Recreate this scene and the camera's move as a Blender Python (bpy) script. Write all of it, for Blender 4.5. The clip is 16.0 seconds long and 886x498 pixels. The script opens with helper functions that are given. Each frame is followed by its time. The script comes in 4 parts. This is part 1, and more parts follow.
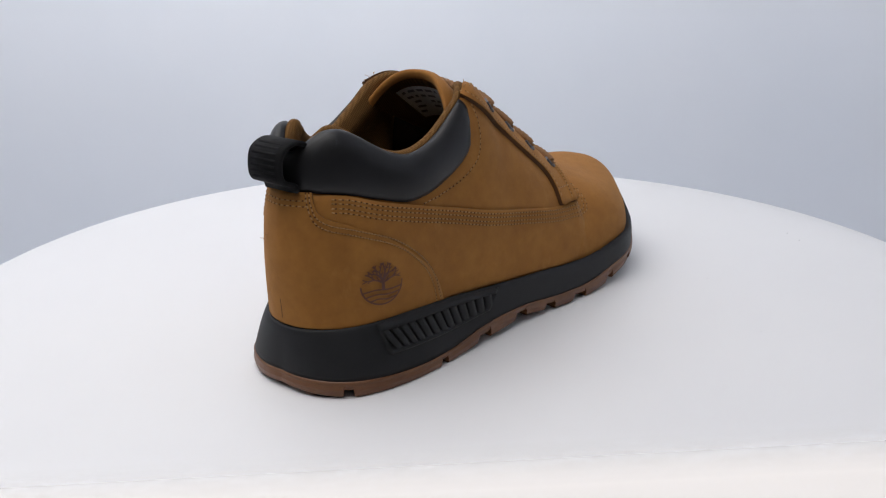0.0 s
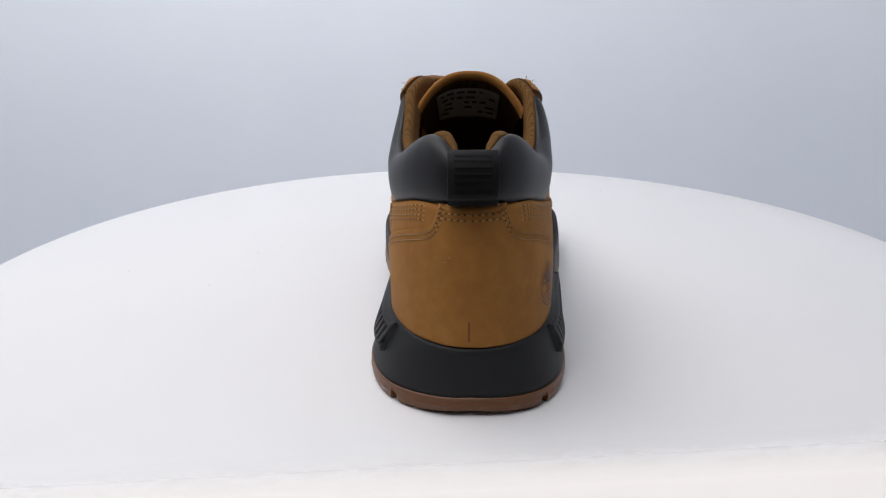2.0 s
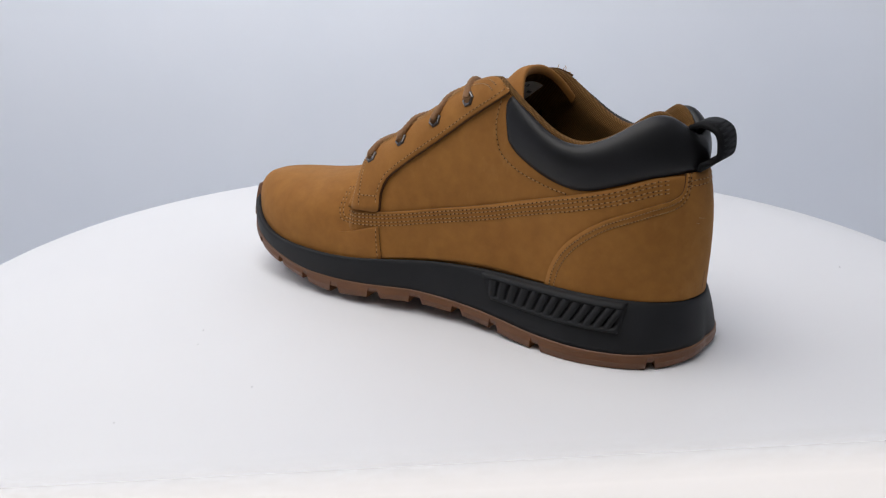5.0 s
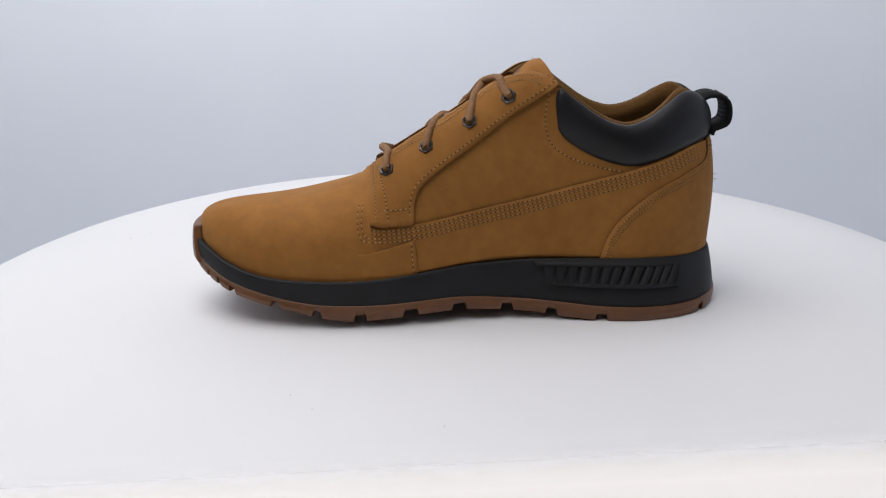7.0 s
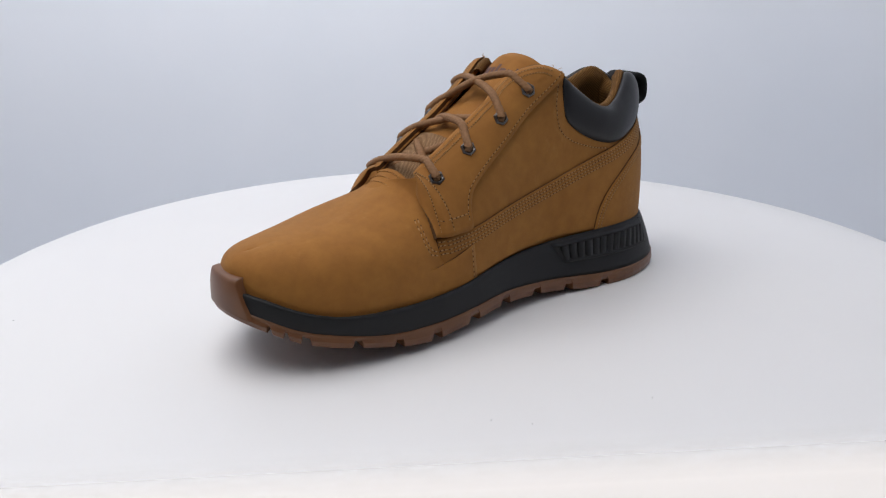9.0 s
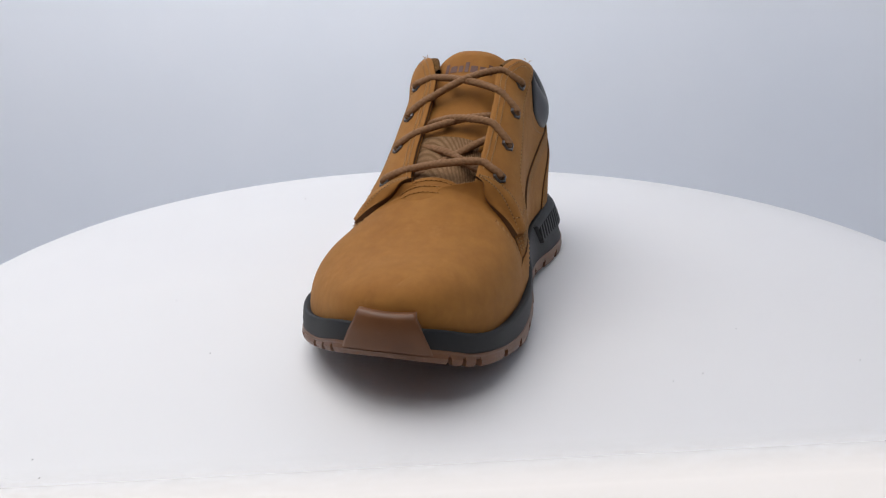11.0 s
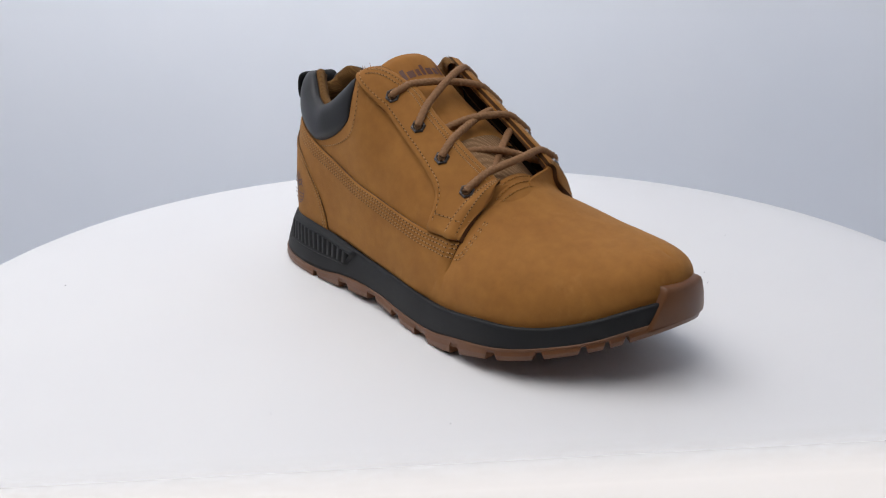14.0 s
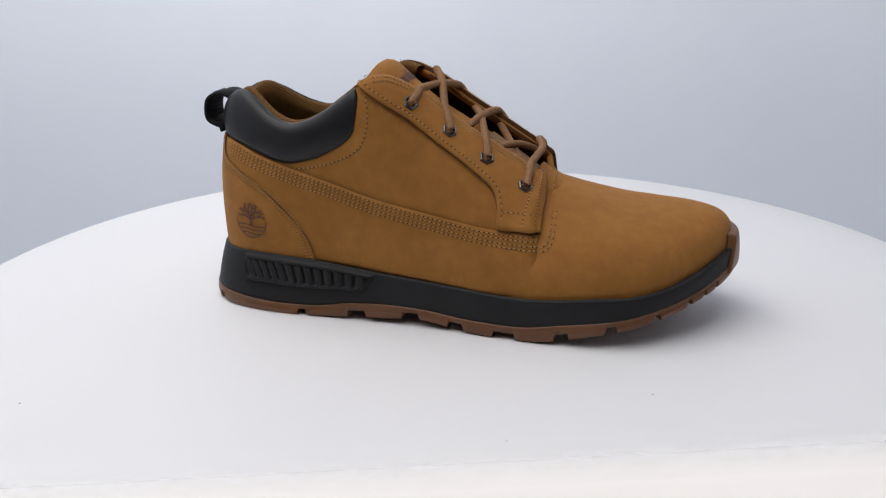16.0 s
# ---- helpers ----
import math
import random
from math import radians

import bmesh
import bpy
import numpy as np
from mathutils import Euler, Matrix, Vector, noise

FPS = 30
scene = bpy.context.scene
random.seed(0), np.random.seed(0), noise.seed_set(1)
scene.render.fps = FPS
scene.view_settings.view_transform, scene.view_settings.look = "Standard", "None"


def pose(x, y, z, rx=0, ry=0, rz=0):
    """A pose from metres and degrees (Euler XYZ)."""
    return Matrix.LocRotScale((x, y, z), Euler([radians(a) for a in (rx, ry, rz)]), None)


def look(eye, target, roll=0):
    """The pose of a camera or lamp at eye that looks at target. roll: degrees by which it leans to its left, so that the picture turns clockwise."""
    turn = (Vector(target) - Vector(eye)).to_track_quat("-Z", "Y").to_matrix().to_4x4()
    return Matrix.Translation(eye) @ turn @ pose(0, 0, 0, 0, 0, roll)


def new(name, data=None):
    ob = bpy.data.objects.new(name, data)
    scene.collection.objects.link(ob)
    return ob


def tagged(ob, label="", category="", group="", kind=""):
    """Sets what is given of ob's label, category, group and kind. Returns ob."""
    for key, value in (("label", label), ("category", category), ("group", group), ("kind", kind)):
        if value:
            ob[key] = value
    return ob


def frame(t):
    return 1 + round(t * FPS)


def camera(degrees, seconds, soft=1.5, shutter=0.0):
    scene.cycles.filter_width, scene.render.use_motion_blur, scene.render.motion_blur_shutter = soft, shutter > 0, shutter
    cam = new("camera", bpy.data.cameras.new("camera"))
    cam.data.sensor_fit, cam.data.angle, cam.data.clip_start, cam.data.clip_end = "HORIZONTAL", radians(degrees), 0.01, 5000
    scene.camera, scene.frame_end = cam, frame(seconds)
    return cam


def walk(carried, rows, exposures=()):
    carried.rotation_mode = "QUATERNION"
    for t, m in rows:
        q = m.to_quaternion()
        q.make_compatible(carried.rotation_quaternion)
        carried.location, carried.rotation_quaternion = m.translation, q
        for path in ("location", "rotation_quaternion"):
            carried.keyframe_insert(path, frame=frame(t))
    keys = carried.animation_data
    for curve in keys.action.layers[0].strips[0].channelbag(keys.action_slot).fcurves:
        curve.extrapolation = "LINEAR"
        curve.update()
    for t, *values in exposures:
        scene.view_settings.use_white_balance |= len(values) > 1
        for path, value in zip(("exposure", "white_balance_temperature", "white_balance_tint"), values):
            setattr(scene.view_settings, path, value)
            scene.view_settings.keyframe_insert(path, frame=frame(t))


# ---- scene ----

# ---- camera: stands still before the turntable ----
CLIP = 16.0
cam = camera(51.89, CLIP, soft=1.2)
EYE = (0.0, -0.5, 0.199)
AIM = (-0.0216, -0.5 + 0.9459, 0.199 - 0.3237)
walk(cam, [(0.0, look(EYE, AIM, -0.446)), (CLIP, look(EYE, AIM, -0.446))], [(0.0, 0.0), (CLIP, 0.0)])

# ---- light: a soft box in the roof of the photo tent, daylight in the room ----
world = bpy.data.worlds.new("world")
scene.world = world
world.use_nodes = True
world.node_tree.nodes["Background"].inputs["Color"].default_value = (0.88, 0.92, 1.0, 1)
world.node_tree.nodes["Background"].inputs["Strength"].default_value = 0.25


def soft_box(name, eye, target, sx, sy, watts, colour):
    data = bpy.data.lights.new(name, "AREA")
    data.shape, data.size, data.size_y, data.energy, data.color = "RECTANGLE", sx, sy, watts, colour
    ob = new(name, data)
    ob.matrix_world = look(eye, target)
    return ob


soft_box("roof_light", (-0.19, -0.12, 0.94), (0.0, -0.02, 0.0), 1.15, 0.95, 10.0, (1.0, 0.968, 0.942))
# unseen fill lamp, added only to brighten the cloth behind the table
wall_fill = soft_box("wall_fill_light", (-0.10, -0.10, 0.96), (-0.25, 0.72, 0.42), 0.8, 0.10, 1.65, (1.0, 0.985, 0.97))
wall_fill.data.spread = radians(80)


# ---- materials ----
def shader(name, colour, rough=0.6, metal=0.0, spec=0.5):
    m = bpy.data.materials.new(name)
    m.use_nodes = True
    b = m.node_tree.nodes["Principled BSDF"]
    b.inputs["Base Color"].default_value = (*colour, 1)
    b.inputs["Roughness"].default_value = rough
    b.inputs["Metallic"].default_value = metal
    b.inputs["Specular IOR Level"].default_value = spec
    return m, m.node_tree, b


def noise_node(nt, scale, detail=3.0, rough=0.55, stretch=None):
    co = nt.nodes.new("ShaderNodeTexCoord")
    n = nt.nodes.new("ShaderNodeTexNoise")
    n.inputs["Scale"].default_value = scale
    n.inputs["Detail"].default_value = detail
    n.inputs["Roughness"].default_value = rough
    if stretch:
        mp = nt.nodes.new("ShaderNodeMapping")
        mp.inputs["Scale"].default_value = stretch
        nt.links.new(co.outputs["Object"], mp.inputs["Vector"])
        nt.links.new(mp.outputs["Vector"], n.inputs["Vector"])
    else:
        nt.links.new(co.outputs["Object"], n.inputs["Vector"])
    return n


def ramp(nt, fac, stops):
    r = nt.nodes.new("ShaderNodeValToRGB")
    while len(r.color_ramp.elements) < len(stops):
        r.color_ramp.elements.new(0.5)
    for e, (p, c) in zip(r.color_ramp.elements, stops):
        e.position, e.color = p, (*c, 1)
    nt.links.new(fac, r.inputs["Fac"])
    return r.outputs["Color"]


def mix(nt, kind, fac, a, b):
    n = nt.nodes.new("ShaderNodeMixRGB")
    n.blend_type = kind
    n.inputs["Fac"].default_value = fac
    nt.links.new(a, n.inputs["Color1"])
    nt.links.new(b, n.inputs["Color2"])
    return n.outputs["Color"]


def bump(nt, b, height, strength, distance):
    n = nt.nodes.new("ShaderNodeBump")
    n.inputs["Strength"].default_value = strength
    n.inputs["Distance"].default_value = distance
    nt.links.new(height, n.inputs["Height"])
    nt.links.new(n.outputs["Normal"], b.inputs["Normal"])


def weave(nt, scale, turn=45.0):
    """Two crossed waves: a woven or knitted textile."""
    co = nt.nodes.new("ShaderNodeTexCoord")
    outs = []
    for axis, rot in (("X", turn), ("Z", turn)):
        mp = nt.nodes.new("ShaderNodeMapping")
        mp.inputs["Rotation"].default_value = (0, radians(rot), radians(rot * 0.3))
        wv = nt.nodes.new("ShaderNodeTexWave")
        wv.bands_direction = axis
        wv.inputs["Scale"].default_value = scale
        wv.inputs["Distortion"].default_value = 0.6
        nt.links.new(co.outputs["Object"], mp.inputs["Vector"])
        nt.links.new(mp.outputs["Vector"], wv.inputs["Vector"])
        outs.append(wv.outputs["Color"])
    return mix(nt, "MULTIPLY", 1.0, outs[0], outs[1])


def nubuck(name, dark, light):
    m, nt, b = shader(name, light, 0.82, 0.0, 0.25)
    big = noise_node(nt, 38, 4, 0.6)
    mid = noise_node(nt, 160, 3, 0.6)
    fine = noise_node(nt, 2600, 2, 0.6)
    c1 = ramp(nt, big.outputs["Fac"], [(0.34, dark), (0.66, light)])
    c2 = ramp(nt, mid.outputs["Fac"], [(0.3, (0.84, 0.84, 0.84)), (0.7, (1.1, 1.1, 1.1))])
    rub = noise_node(nt, 55, 5, 0.7, (1.0, 1.0, 0.6))
    marks = ramp(nt, rub.outputs["Fac"], [(0.60, (0, 0, 0)), (0.72, (1, 1, 1))])
    pale = nt.nodes.new("ShaderNodeMixRGB")
    pale.inputs["Color2"].default_value = (light[0] * 1.25, light[1] * 1.32, light[2] * 1.7, 1)
    dim = nt.nodes.new("ShaderNodeMath")
    dim.operation = "MULTIPLY"
    dim.inputs[1].default_value = 0.42
    nt.links.new(marks, dim.inputs[0])
    nt.links.new(dim.outputs[0], pale.inputs["Fac"])
    nt.links.new(mix(nt, "MULTIPLY", 0.65, c1, c2), pale.inputs["Color1"])
    nt.links.new(pale.outputs["Color"], b.inputs["Base Color"])
    b.inputs["Sheen Weight"].default_value = 0.12
    b.inputs["Sheen Roughness"].default_value = 0.5
    b.inputs["Sheen Tint"].default_value = (0.9, 0.6, 0.3, 1)
    h = mix(nt, "ADD", 0.35, fine.outputs["Color"], mid.outputs["Color"])
    bump(nt, b, h, 0.22, 0.0006)
    return m


LEATHER = nubuck("nubuck_wheat", (0.292, 0.121, 0.0250), (0.335, 0.145, 0.0315))
EDGE = nubuck("leather_cut_edge", (0.075, 0.033, 0.012), (0.105, 0.046, 0.017))


def plain(name, dark, light, rough, scale, fine, strength, metal=0.0, spec=0.5):
    m, nt, b = shader(name, light, rough, metal, spec)
    n = noise_node(nt, scale, 4)
    nt.links.new(ramp(nt, n.outputs["Fac"], [(0.3, dark), (0.7, light)]), b.inputs["Base Color"])
    f = noise_node(nt, fine, 2)
    bump(nt, b, f.outputs["Fac"], strength, 0.0003)
    return m


PAD = plain("black_smooth_synthetic", (0.011, 0.011, 0.012), (0.015, 0.015, 0.017), 0.42, 40, 1800, 0.12, 0.0, 0.30)
EVA = plain("black_foam_rubber", (0.0095, 0.010, 0.0115), (0.013, 0.0135, 0.015), 0.58, 50, 2400, 0.18, 0.0, 0.28)
GUM = plain("gum_rubber", (0.118, 0.043, 0.014), (0.156, 0.060, 0.019), 0.42, 60, 900, 0.10)
THREAD = plain("tan_thread", (0.34, 0.170, 0.050), (0.44, 0.235, 0.080), 0.6, 300, 3000, 0.2)
HOLE = plain("stitch_hole", (0.06, 0.028, 0.008), (0.09, 0.04, 0.012), 0.9, 300, 3000, 0.1)
GUNMETAL = plain("dark_gunmetal", (0.10, 0.095, 0.095), (0.17, 0.16, 0.16), 0.32, 300, 2500, 0.06, 0.9)
HOLE_SHADE = plain("eyelet_shade", (0.006, 0.005, 0.005), (0.012, 0.01, 0.009), 0.8, 300, 2500, 0.1)
LACE = plain("brown_braided_cord", (0.195, 0.092, 0.034), (0.265, 0.132, 0.054), 0.75, 500, 3500, 0.35)
PRINT = plain("brown_printed_ink", (0.085, 0.026, 0.014), (0.105, 0.034, 0.018), 0.55, 200, 2600, 0.2)
WEBBING = plain("black_webbing", (0.007, 0.007, 0.008), (0.011, 0.011, 0.012), 0.75, 200, 2600, 0.3, 0.0, 0.15)
LABEL = plain("white_label_cloth", (0.60, 0.59, 0.57), (0.68, 0.67, 0.65), 0.8, 100, 2500, 0.2)
INK = plain("grey_label_ink", (0.20, 0.20, 0.20), (0.27, 0.27, 0.27), 0.8, 100, 2500, 0.1)


def textile(name, dark, light, scale):
    m, nt, b = shader(name, light, 0.85, 0.0, 0.2)
    w = weave(nt, scale)
    nt.links.new(ramp(nt, w, [(0.05, dark), (0.6, light)]), b.inputs["Base Color"])
    bump(nt, b, w, 0.5, 0.0006)
    return m


LINING = textile("brown_knit_lining", (0.11, 0.052, 0.014), (0.20, 0.100, 0.028), 340)
BACKING = textile("dark_brown_backing", (0.020, 0.011, 0.006), (0.040, 0.022, 0.011), 420)
MESH = textile("tan_open_mesh", (0.19, 0.105, 0.05), (0.33, 0.20, 0.105), 400)


def white_surface(name, a, b2, rough, bumps=0.05):
    m, nt, b = shader(name, a, rough, 0.0, 0.3)
    n = noise_node(nt, 6, 3)
    nt.links.new(ramp(nt, n.outputs["Fac"], [(0.35, b2), (0.65, a)]), b.inputs["Base Color"])
    f = noise_node(nt, 900, 2)
    bump(nt, b, f.outputs["Fac"], bumps, 0.0004)
    return m


TABLE = white_surface("white_matt_laminate", (0.80, 0.80, 0.81), (0.785, 0.785, 0.80), 0.55, 0.02)
CLOTH = white_surface("white_tent_cloth", (0.78, 0.81, 0.87), (0.76, 0.795, 0.86), 0.9, 0.1)
GREY = white_surface("grey_room_paint", (0.30, 0.30, 0.31), (0.28, 0.28, 0.29), 0.9, 0.1)
SPECK = plain("dust_speck", (0.10, 0.10, 0.10), (0.16, 0.15, 0.15), 0.9, 300, 3000, 0.1)


# ---- mesh helpers ----
def mesh_ob(name, verts, faces, material, parent=None, label="", smooth=True):
    me = bpy.data.meshes.new(name)
    me.from_pydata([tuple(map(float, v)) for v in verts], [], faces)
    me.materials.append(material)
    if smooth:
        for p in me.polygons:
            p.use_smooth = True
    me.update()
    ob = new(name, me)
    if parent is not None:
        ob.parent = parent
    if label:
        tagged(ob, label)
    return ob


def weld(ob, dist=1e-5):
    bm = bmesh.new()
    bm.from_mesh(ob.data)
    bmesh.ops.remove_doubles(bm, verts=bm.verts, dist=dist)
    bmesh.ops.recalc_face_normals(bm, faces=bm.faces)
    bm.to_mesh(ob.data)
    bm.free()
    for p in ob.data.polygons:
        p.use_smooth = True
    return ob


def grid_faces(n, m, closed_n=False, closed_m=False, base=0):
    fs = []
    for i in range(n if closed_n else n - 1):
        for j in range(m if closed_m else m - 1):
            a, b = i, (i + 1) % n
            c, d = j, (j + 1) % m
            fs.append((base + a * m + c, base + b * m + c, base + b * m + d, base + a * m + d))
    return fs


def spline(keys):
    """A smooth curve through (x, y) keys."""
    xs = np.array([k[0] for k in keys], float)
    ys = np.array([k[1] for k in keys], float)
    d = np.diff(ys) / np.diff(xs)
    t = np.empty_like(ys)
    t[0], t[-1] = d[0], d[-1]
    h = np.diff(xs)
    t[1:-1] = (d[:-1] * h[1:] + d[1:] * h[:-1]) / (h[1:] + h[:-1])

    def at(x):
        x = np.clip(np.asarray(x, float), xs[0], xs[-1])
        i = np.clip(np.searchsorted(xs, x, side="right") - 1, 0, len(xs) - 2)
        hh = xs[i + 1] - xs[i]
        s = (x - xs[i]) / hh
        return ((2 * s**3 - 3 * s**2 + 1) * ys[i] + (s**3 - 2 * s**2 + s) * hh * t[i]
                + (3 * s**2 - 2 * s**3) * ys[i + 1] + (s**3 - s**2) * hh * t[i + 1])
    return at


def run(points, n):
    """n evenly spaced places along a smooth line through the points."""
    p = np.array(points, float)
    q = np.concatenate([[2 * p[0] - p[1]], p, [2 * p[-1] - p[-2]]])
    out = []
    for i in range(1, len(q) - 2):
        for s in np.linspace(0, 1, 24, endpoint=False):
            a, b, c, d = q[i - 1], q[i], q[i + 1], q[i + 2]
            out.append(0.5 * (2 * b + (c - a) * s + (2 * a - 5 * b + 4 * c - d) * s**2 + (3 * b - a - 3 * c + d) * s**3))
    out.append(p[-1])
    out = np.array(out)
    ln = np.concatenate([[0], np.cumsum(np.linalg.norm(np.diff(out, axis=0), axis=1))])
    at = np.linspace(0, ln[-1], n)
    return np.stack([np.interp(at, ln, out[:, k]) for k in range(out.shape[1])], 1)


# ---- the setting ----
DISC_R = 0.3056
FLOOR_Z = -0.40


def turntable():
    root = tagged(new("turntable"), "round white matt laminate turntable top that slowly turns", "turntable")
    prof = [(0.0, 0.0), (0.15, 0.0), (0.28, 0.0), (DISC_R - 0.0015, 0.0), (DISC_R - 0.0004, -0.0005), (DISC_R, -0.002),
            (DISC_R, -0.016), (DISC_R - 0.002, -0.018), (0.1, -0.018)]
    n = 160
    vs = [(r * math.cos(2 * math.pi * i / n), r * math.sin(2 * math.pi * i / n), z) for i in range(n) for r, z in prof]
    weld(mesh_ob("top_plate", vs, grid_faces(n, len(prof), closed_n=True), TABLE, root))
    prof = [(0.10, -0.0185), (0.10, FLOOR_Z + 0.01), (0.14, FLOOR_Z), (0.0, FLOOR_Z)]
    vs = [(r * math.cos(2 * math.pi * i / 48), r * math.sin(2 * math.pi * i / 48), z) for i in range(48) for r, z in prof]
    mesh_ob("pedestal", vs, grid_faces(48, 4, closed_n=True), TABLE, root)
    rng = random.Random(4)
    for _ in range(9):
        a, r = rng.uniform(0, 6.28), rng.uniform(0.14, 0.28)
        c, s = r * math.cos(a), r * math.sin(a)
        w = rng.uniform(0.0003, 0.0006)
        vs = [(c + w * math.cos(k), s + w * 0.6 * math.sin(k), 0.00005) for k in np.linspace(0, 5.2, 6)] + [(c, s, 0.0004)]
        mesh_ob("dust_speck", vs, [(i, (i + 1) % 6, 6) for i in range(6)], SPECK, root)
    return root


table = turntable()


def tent():
    """A white cloth sweep behind the table, open to the room in front."""
    n, m = 72, 26
    prof = []
    for k in range(10):
        a = math.pi / 2 * k / 9
        prof.append((0.54 + 0.20 * math.sin(a), FLOOR_Z + 0.20 * (1 - math.cos(a))))
    for k in range(1, 15):
        prof.append((0.74, FLOOR_Z + 0.20 + (0.80 - FLOOR_Z) * k / 14))
    m = len(prof)
    vs = []
    for i in range(n):
        a = radians(-28 + 236 * i / (n - 1))
        for r, z in prof:
            vs.append((r * math.cos(a), r * math.sin(a) * 0.95, z))
    wall = mesh_ob("wall_north", vs, grid_faces(n, m), CLOTH)
    so = wall.modifiers.new("cloth", "SOLIDIFY")
    so.thickness, so.offset = 0.004, -1
    tagged(wall, "curved white cloth sweep of a photo tent", "backdrop", kind="structure")
    vs = [(-2, -2, FLOOR_Z - 0.0005), (2, -2, FLOOR_Z - 0.0005), (2, 2, FLOOR_Z - 0.0005), (-2, 2, FLOOR_Z - 0.0005), (-2, -2, FLOOR_Z - 0.03), (2, -2, FLOOR_Z - 0.03), (2, 2, FLOOR_Z - 0.03), (-2, 2, FLOOR_Z - 0.03)]
    fs = [(0, 1, 2, 3), (7, 6, 5, 4), (0, 4, 5, 1), (1, 5, 6, 2), (2, 6, 7, 3), (3, 7, 4, 0)]
    tagged(mesh_ob("floor", vs, fs, CLOTH, smooth=False), "white cloth floor under the turntable", "floor", kind="structure")
    vs = [(-2, -2, 1.0), (2, -2, 1.0), (2, 2, 1.0), (-2, 2, 1.0), (-2, -2, 1.03), (2, -2, 1.03), (2, 2, 1.03), (-2, 2, 1.03)]
    tagged(mesh_ob("ceiling", vs, fs, CLOTH, smooth=False), "white cloth roof of the photo tent", "ceiling", kind="structure")
    for name, x0, y0, x1, y1 in (("wall_south", -2, -2.03, 2, -2), ("wall_west", -2.03, -2, -2, 2), ("wall_east", 2, -2, 2.03, 2), ("wall_back", -2, 2, 2, 2.03)):
        vs = [(x0, y0, FLOOR_Z), (x1, y0, FLOOR_Z), (x1, y1, FLOOR_Z), (x0, y1, FLOOR_Z), (x0, y0, 1.0), (x1, y0, 1.0), (x1, y1, 1.0), (x0, y1, 1.0)]
        tagged(mesh_ob(name, vs, fs, GREY, smooth=False), "plain grey room wall", "wall", kind="structure")


tent()


def front_flap():
    """The soft hem of the tent's front cloth, close under the lens; its alpha fade stands for lens blur."""
    m, nt, b = shader("white_hem_cloth", (0.93, 0.895, 0.87), 0.9, 0.0, 0.2)
    co = nt.nodes.new("ShaderNodeTexCoord")
    sep = nt.nodes.new("ShaderNodeSeparateXYZ")
    nt.links.new(co.outputs["UV"], sep.inputs["Vector"])
    al = ramp(nt, sep.outputs["Y"], [(0.0, (0, 0, 0)), (1.0, (1, 1, 1))])
    nt.links.new(al, b.inputs["Alpha"])
    n, rows = 40, (0.0, 0.0012, 0.0024, 0.0036, 0.0048, 0.0060, 0.0072, 0.0084, 0.03, 0.05)
    fade = (0.0, 0.04, 0.14, 0.30, 0.5, 0.70, 0.86, 0.96, 1.0, 1.0)
    vs, fs = [], []
    for i in range(n):
        s = i / (n - 1)
        x = -0.13 + 0.26 * s
        z = 0.1300 + 0.0175 * s
        for k in rows:
            vs.append((x, -0.400 - k, z - k * 0.12))
    fs = grid_faces(n, len(rows))
    ob = mesh_ob("tent_front_hem", vs, fs, m)
    uv = ob.data.uv_layers.new(name="fade")
    for poly in ob.data.polygons:
        for li in poly.loop_indices:
            j = ob.data.loops[li].vertex_index % len(rows)
            uv.data[li].uv = (0.5, fade[j])
    return tagged(ob, "white cloth hem of the photo tent opening, edge faded to look out of focus", "cloth", kind="structure")


front_flap()

# ---- the boot: shape lines in its own space, x to the toe, z up from the table ----
centre_y = spline([(-0.15, -0.004), (-0.05, -0.0045), (0.0, -0.004), (0.06, -0.003), (0.09, -0.003), (0.13, 0.002), (0.155, 0.005)])
feather_z = spline([(-0.15, 0.0285), (-0.13, 0.0302), (-0.10, 0.0320), (-0.07, 0.0322), (-0.039, 0.0324), (-0.007, 0.0314), (0.023, 0.0287), (0.045, 0.0264),
                    (0.06, 0.0257), (0.082, 0.0258), (0.098, 0.0264), (0.112, 0.0284), (0.128, 0.0336), (0.14, 0.0395), (0.155, 0.0450)])
wide_in = spline([(0, 0), (0.07, 0.0130), (0.14, 0.0246), (0.20, 0.0322), (0.252, 0.0362), (0.333, 0.0365), (0.426, 0.0365), (0.491, 0.040), (0.556, 0.046),
                  (0.623, 0.049), (0.697, 0.048), (0.754, 0.043), (0.824, 0.033), (0.902, 0.0195), (1, 0)])
wide_out = spline([(0, 0), (0.07, 0.0140), (0.14, 0.0260), (0.20, 0.0327), (0.252, 0.0358), (0.333, 0.0383), (0.426, 0.0430), (0.491, 0.0465), (0.556, 0.051),
                   (0.623, 0.0545), (0.697, 0.0535), (0.754, 0.0478), (0.824, 0.0355), (0.902, 0.021), (1, 0)])
top_x = spline([(0, -0.1300), (0.08, -0.1275), (0.14, -0.1195), (0.2, -0.1085), (0.252, -0.097), (0.29, -0.087), (0.333, -0.074), (0.38, -0.058),
                (0.405, -0.047), (0.425, -0.036), (0.445, -0.022), (0.491, 0.0), (0.54, 0.028), (0.59, 0.050), (0.60, 0.0535), (0.623, 0.0605),
                (0.66, 0.074), (0.697, 0.088), (0.754, 0.106), (0.824, 0.121), (0.902, 0.131), (1, 0.1365)])
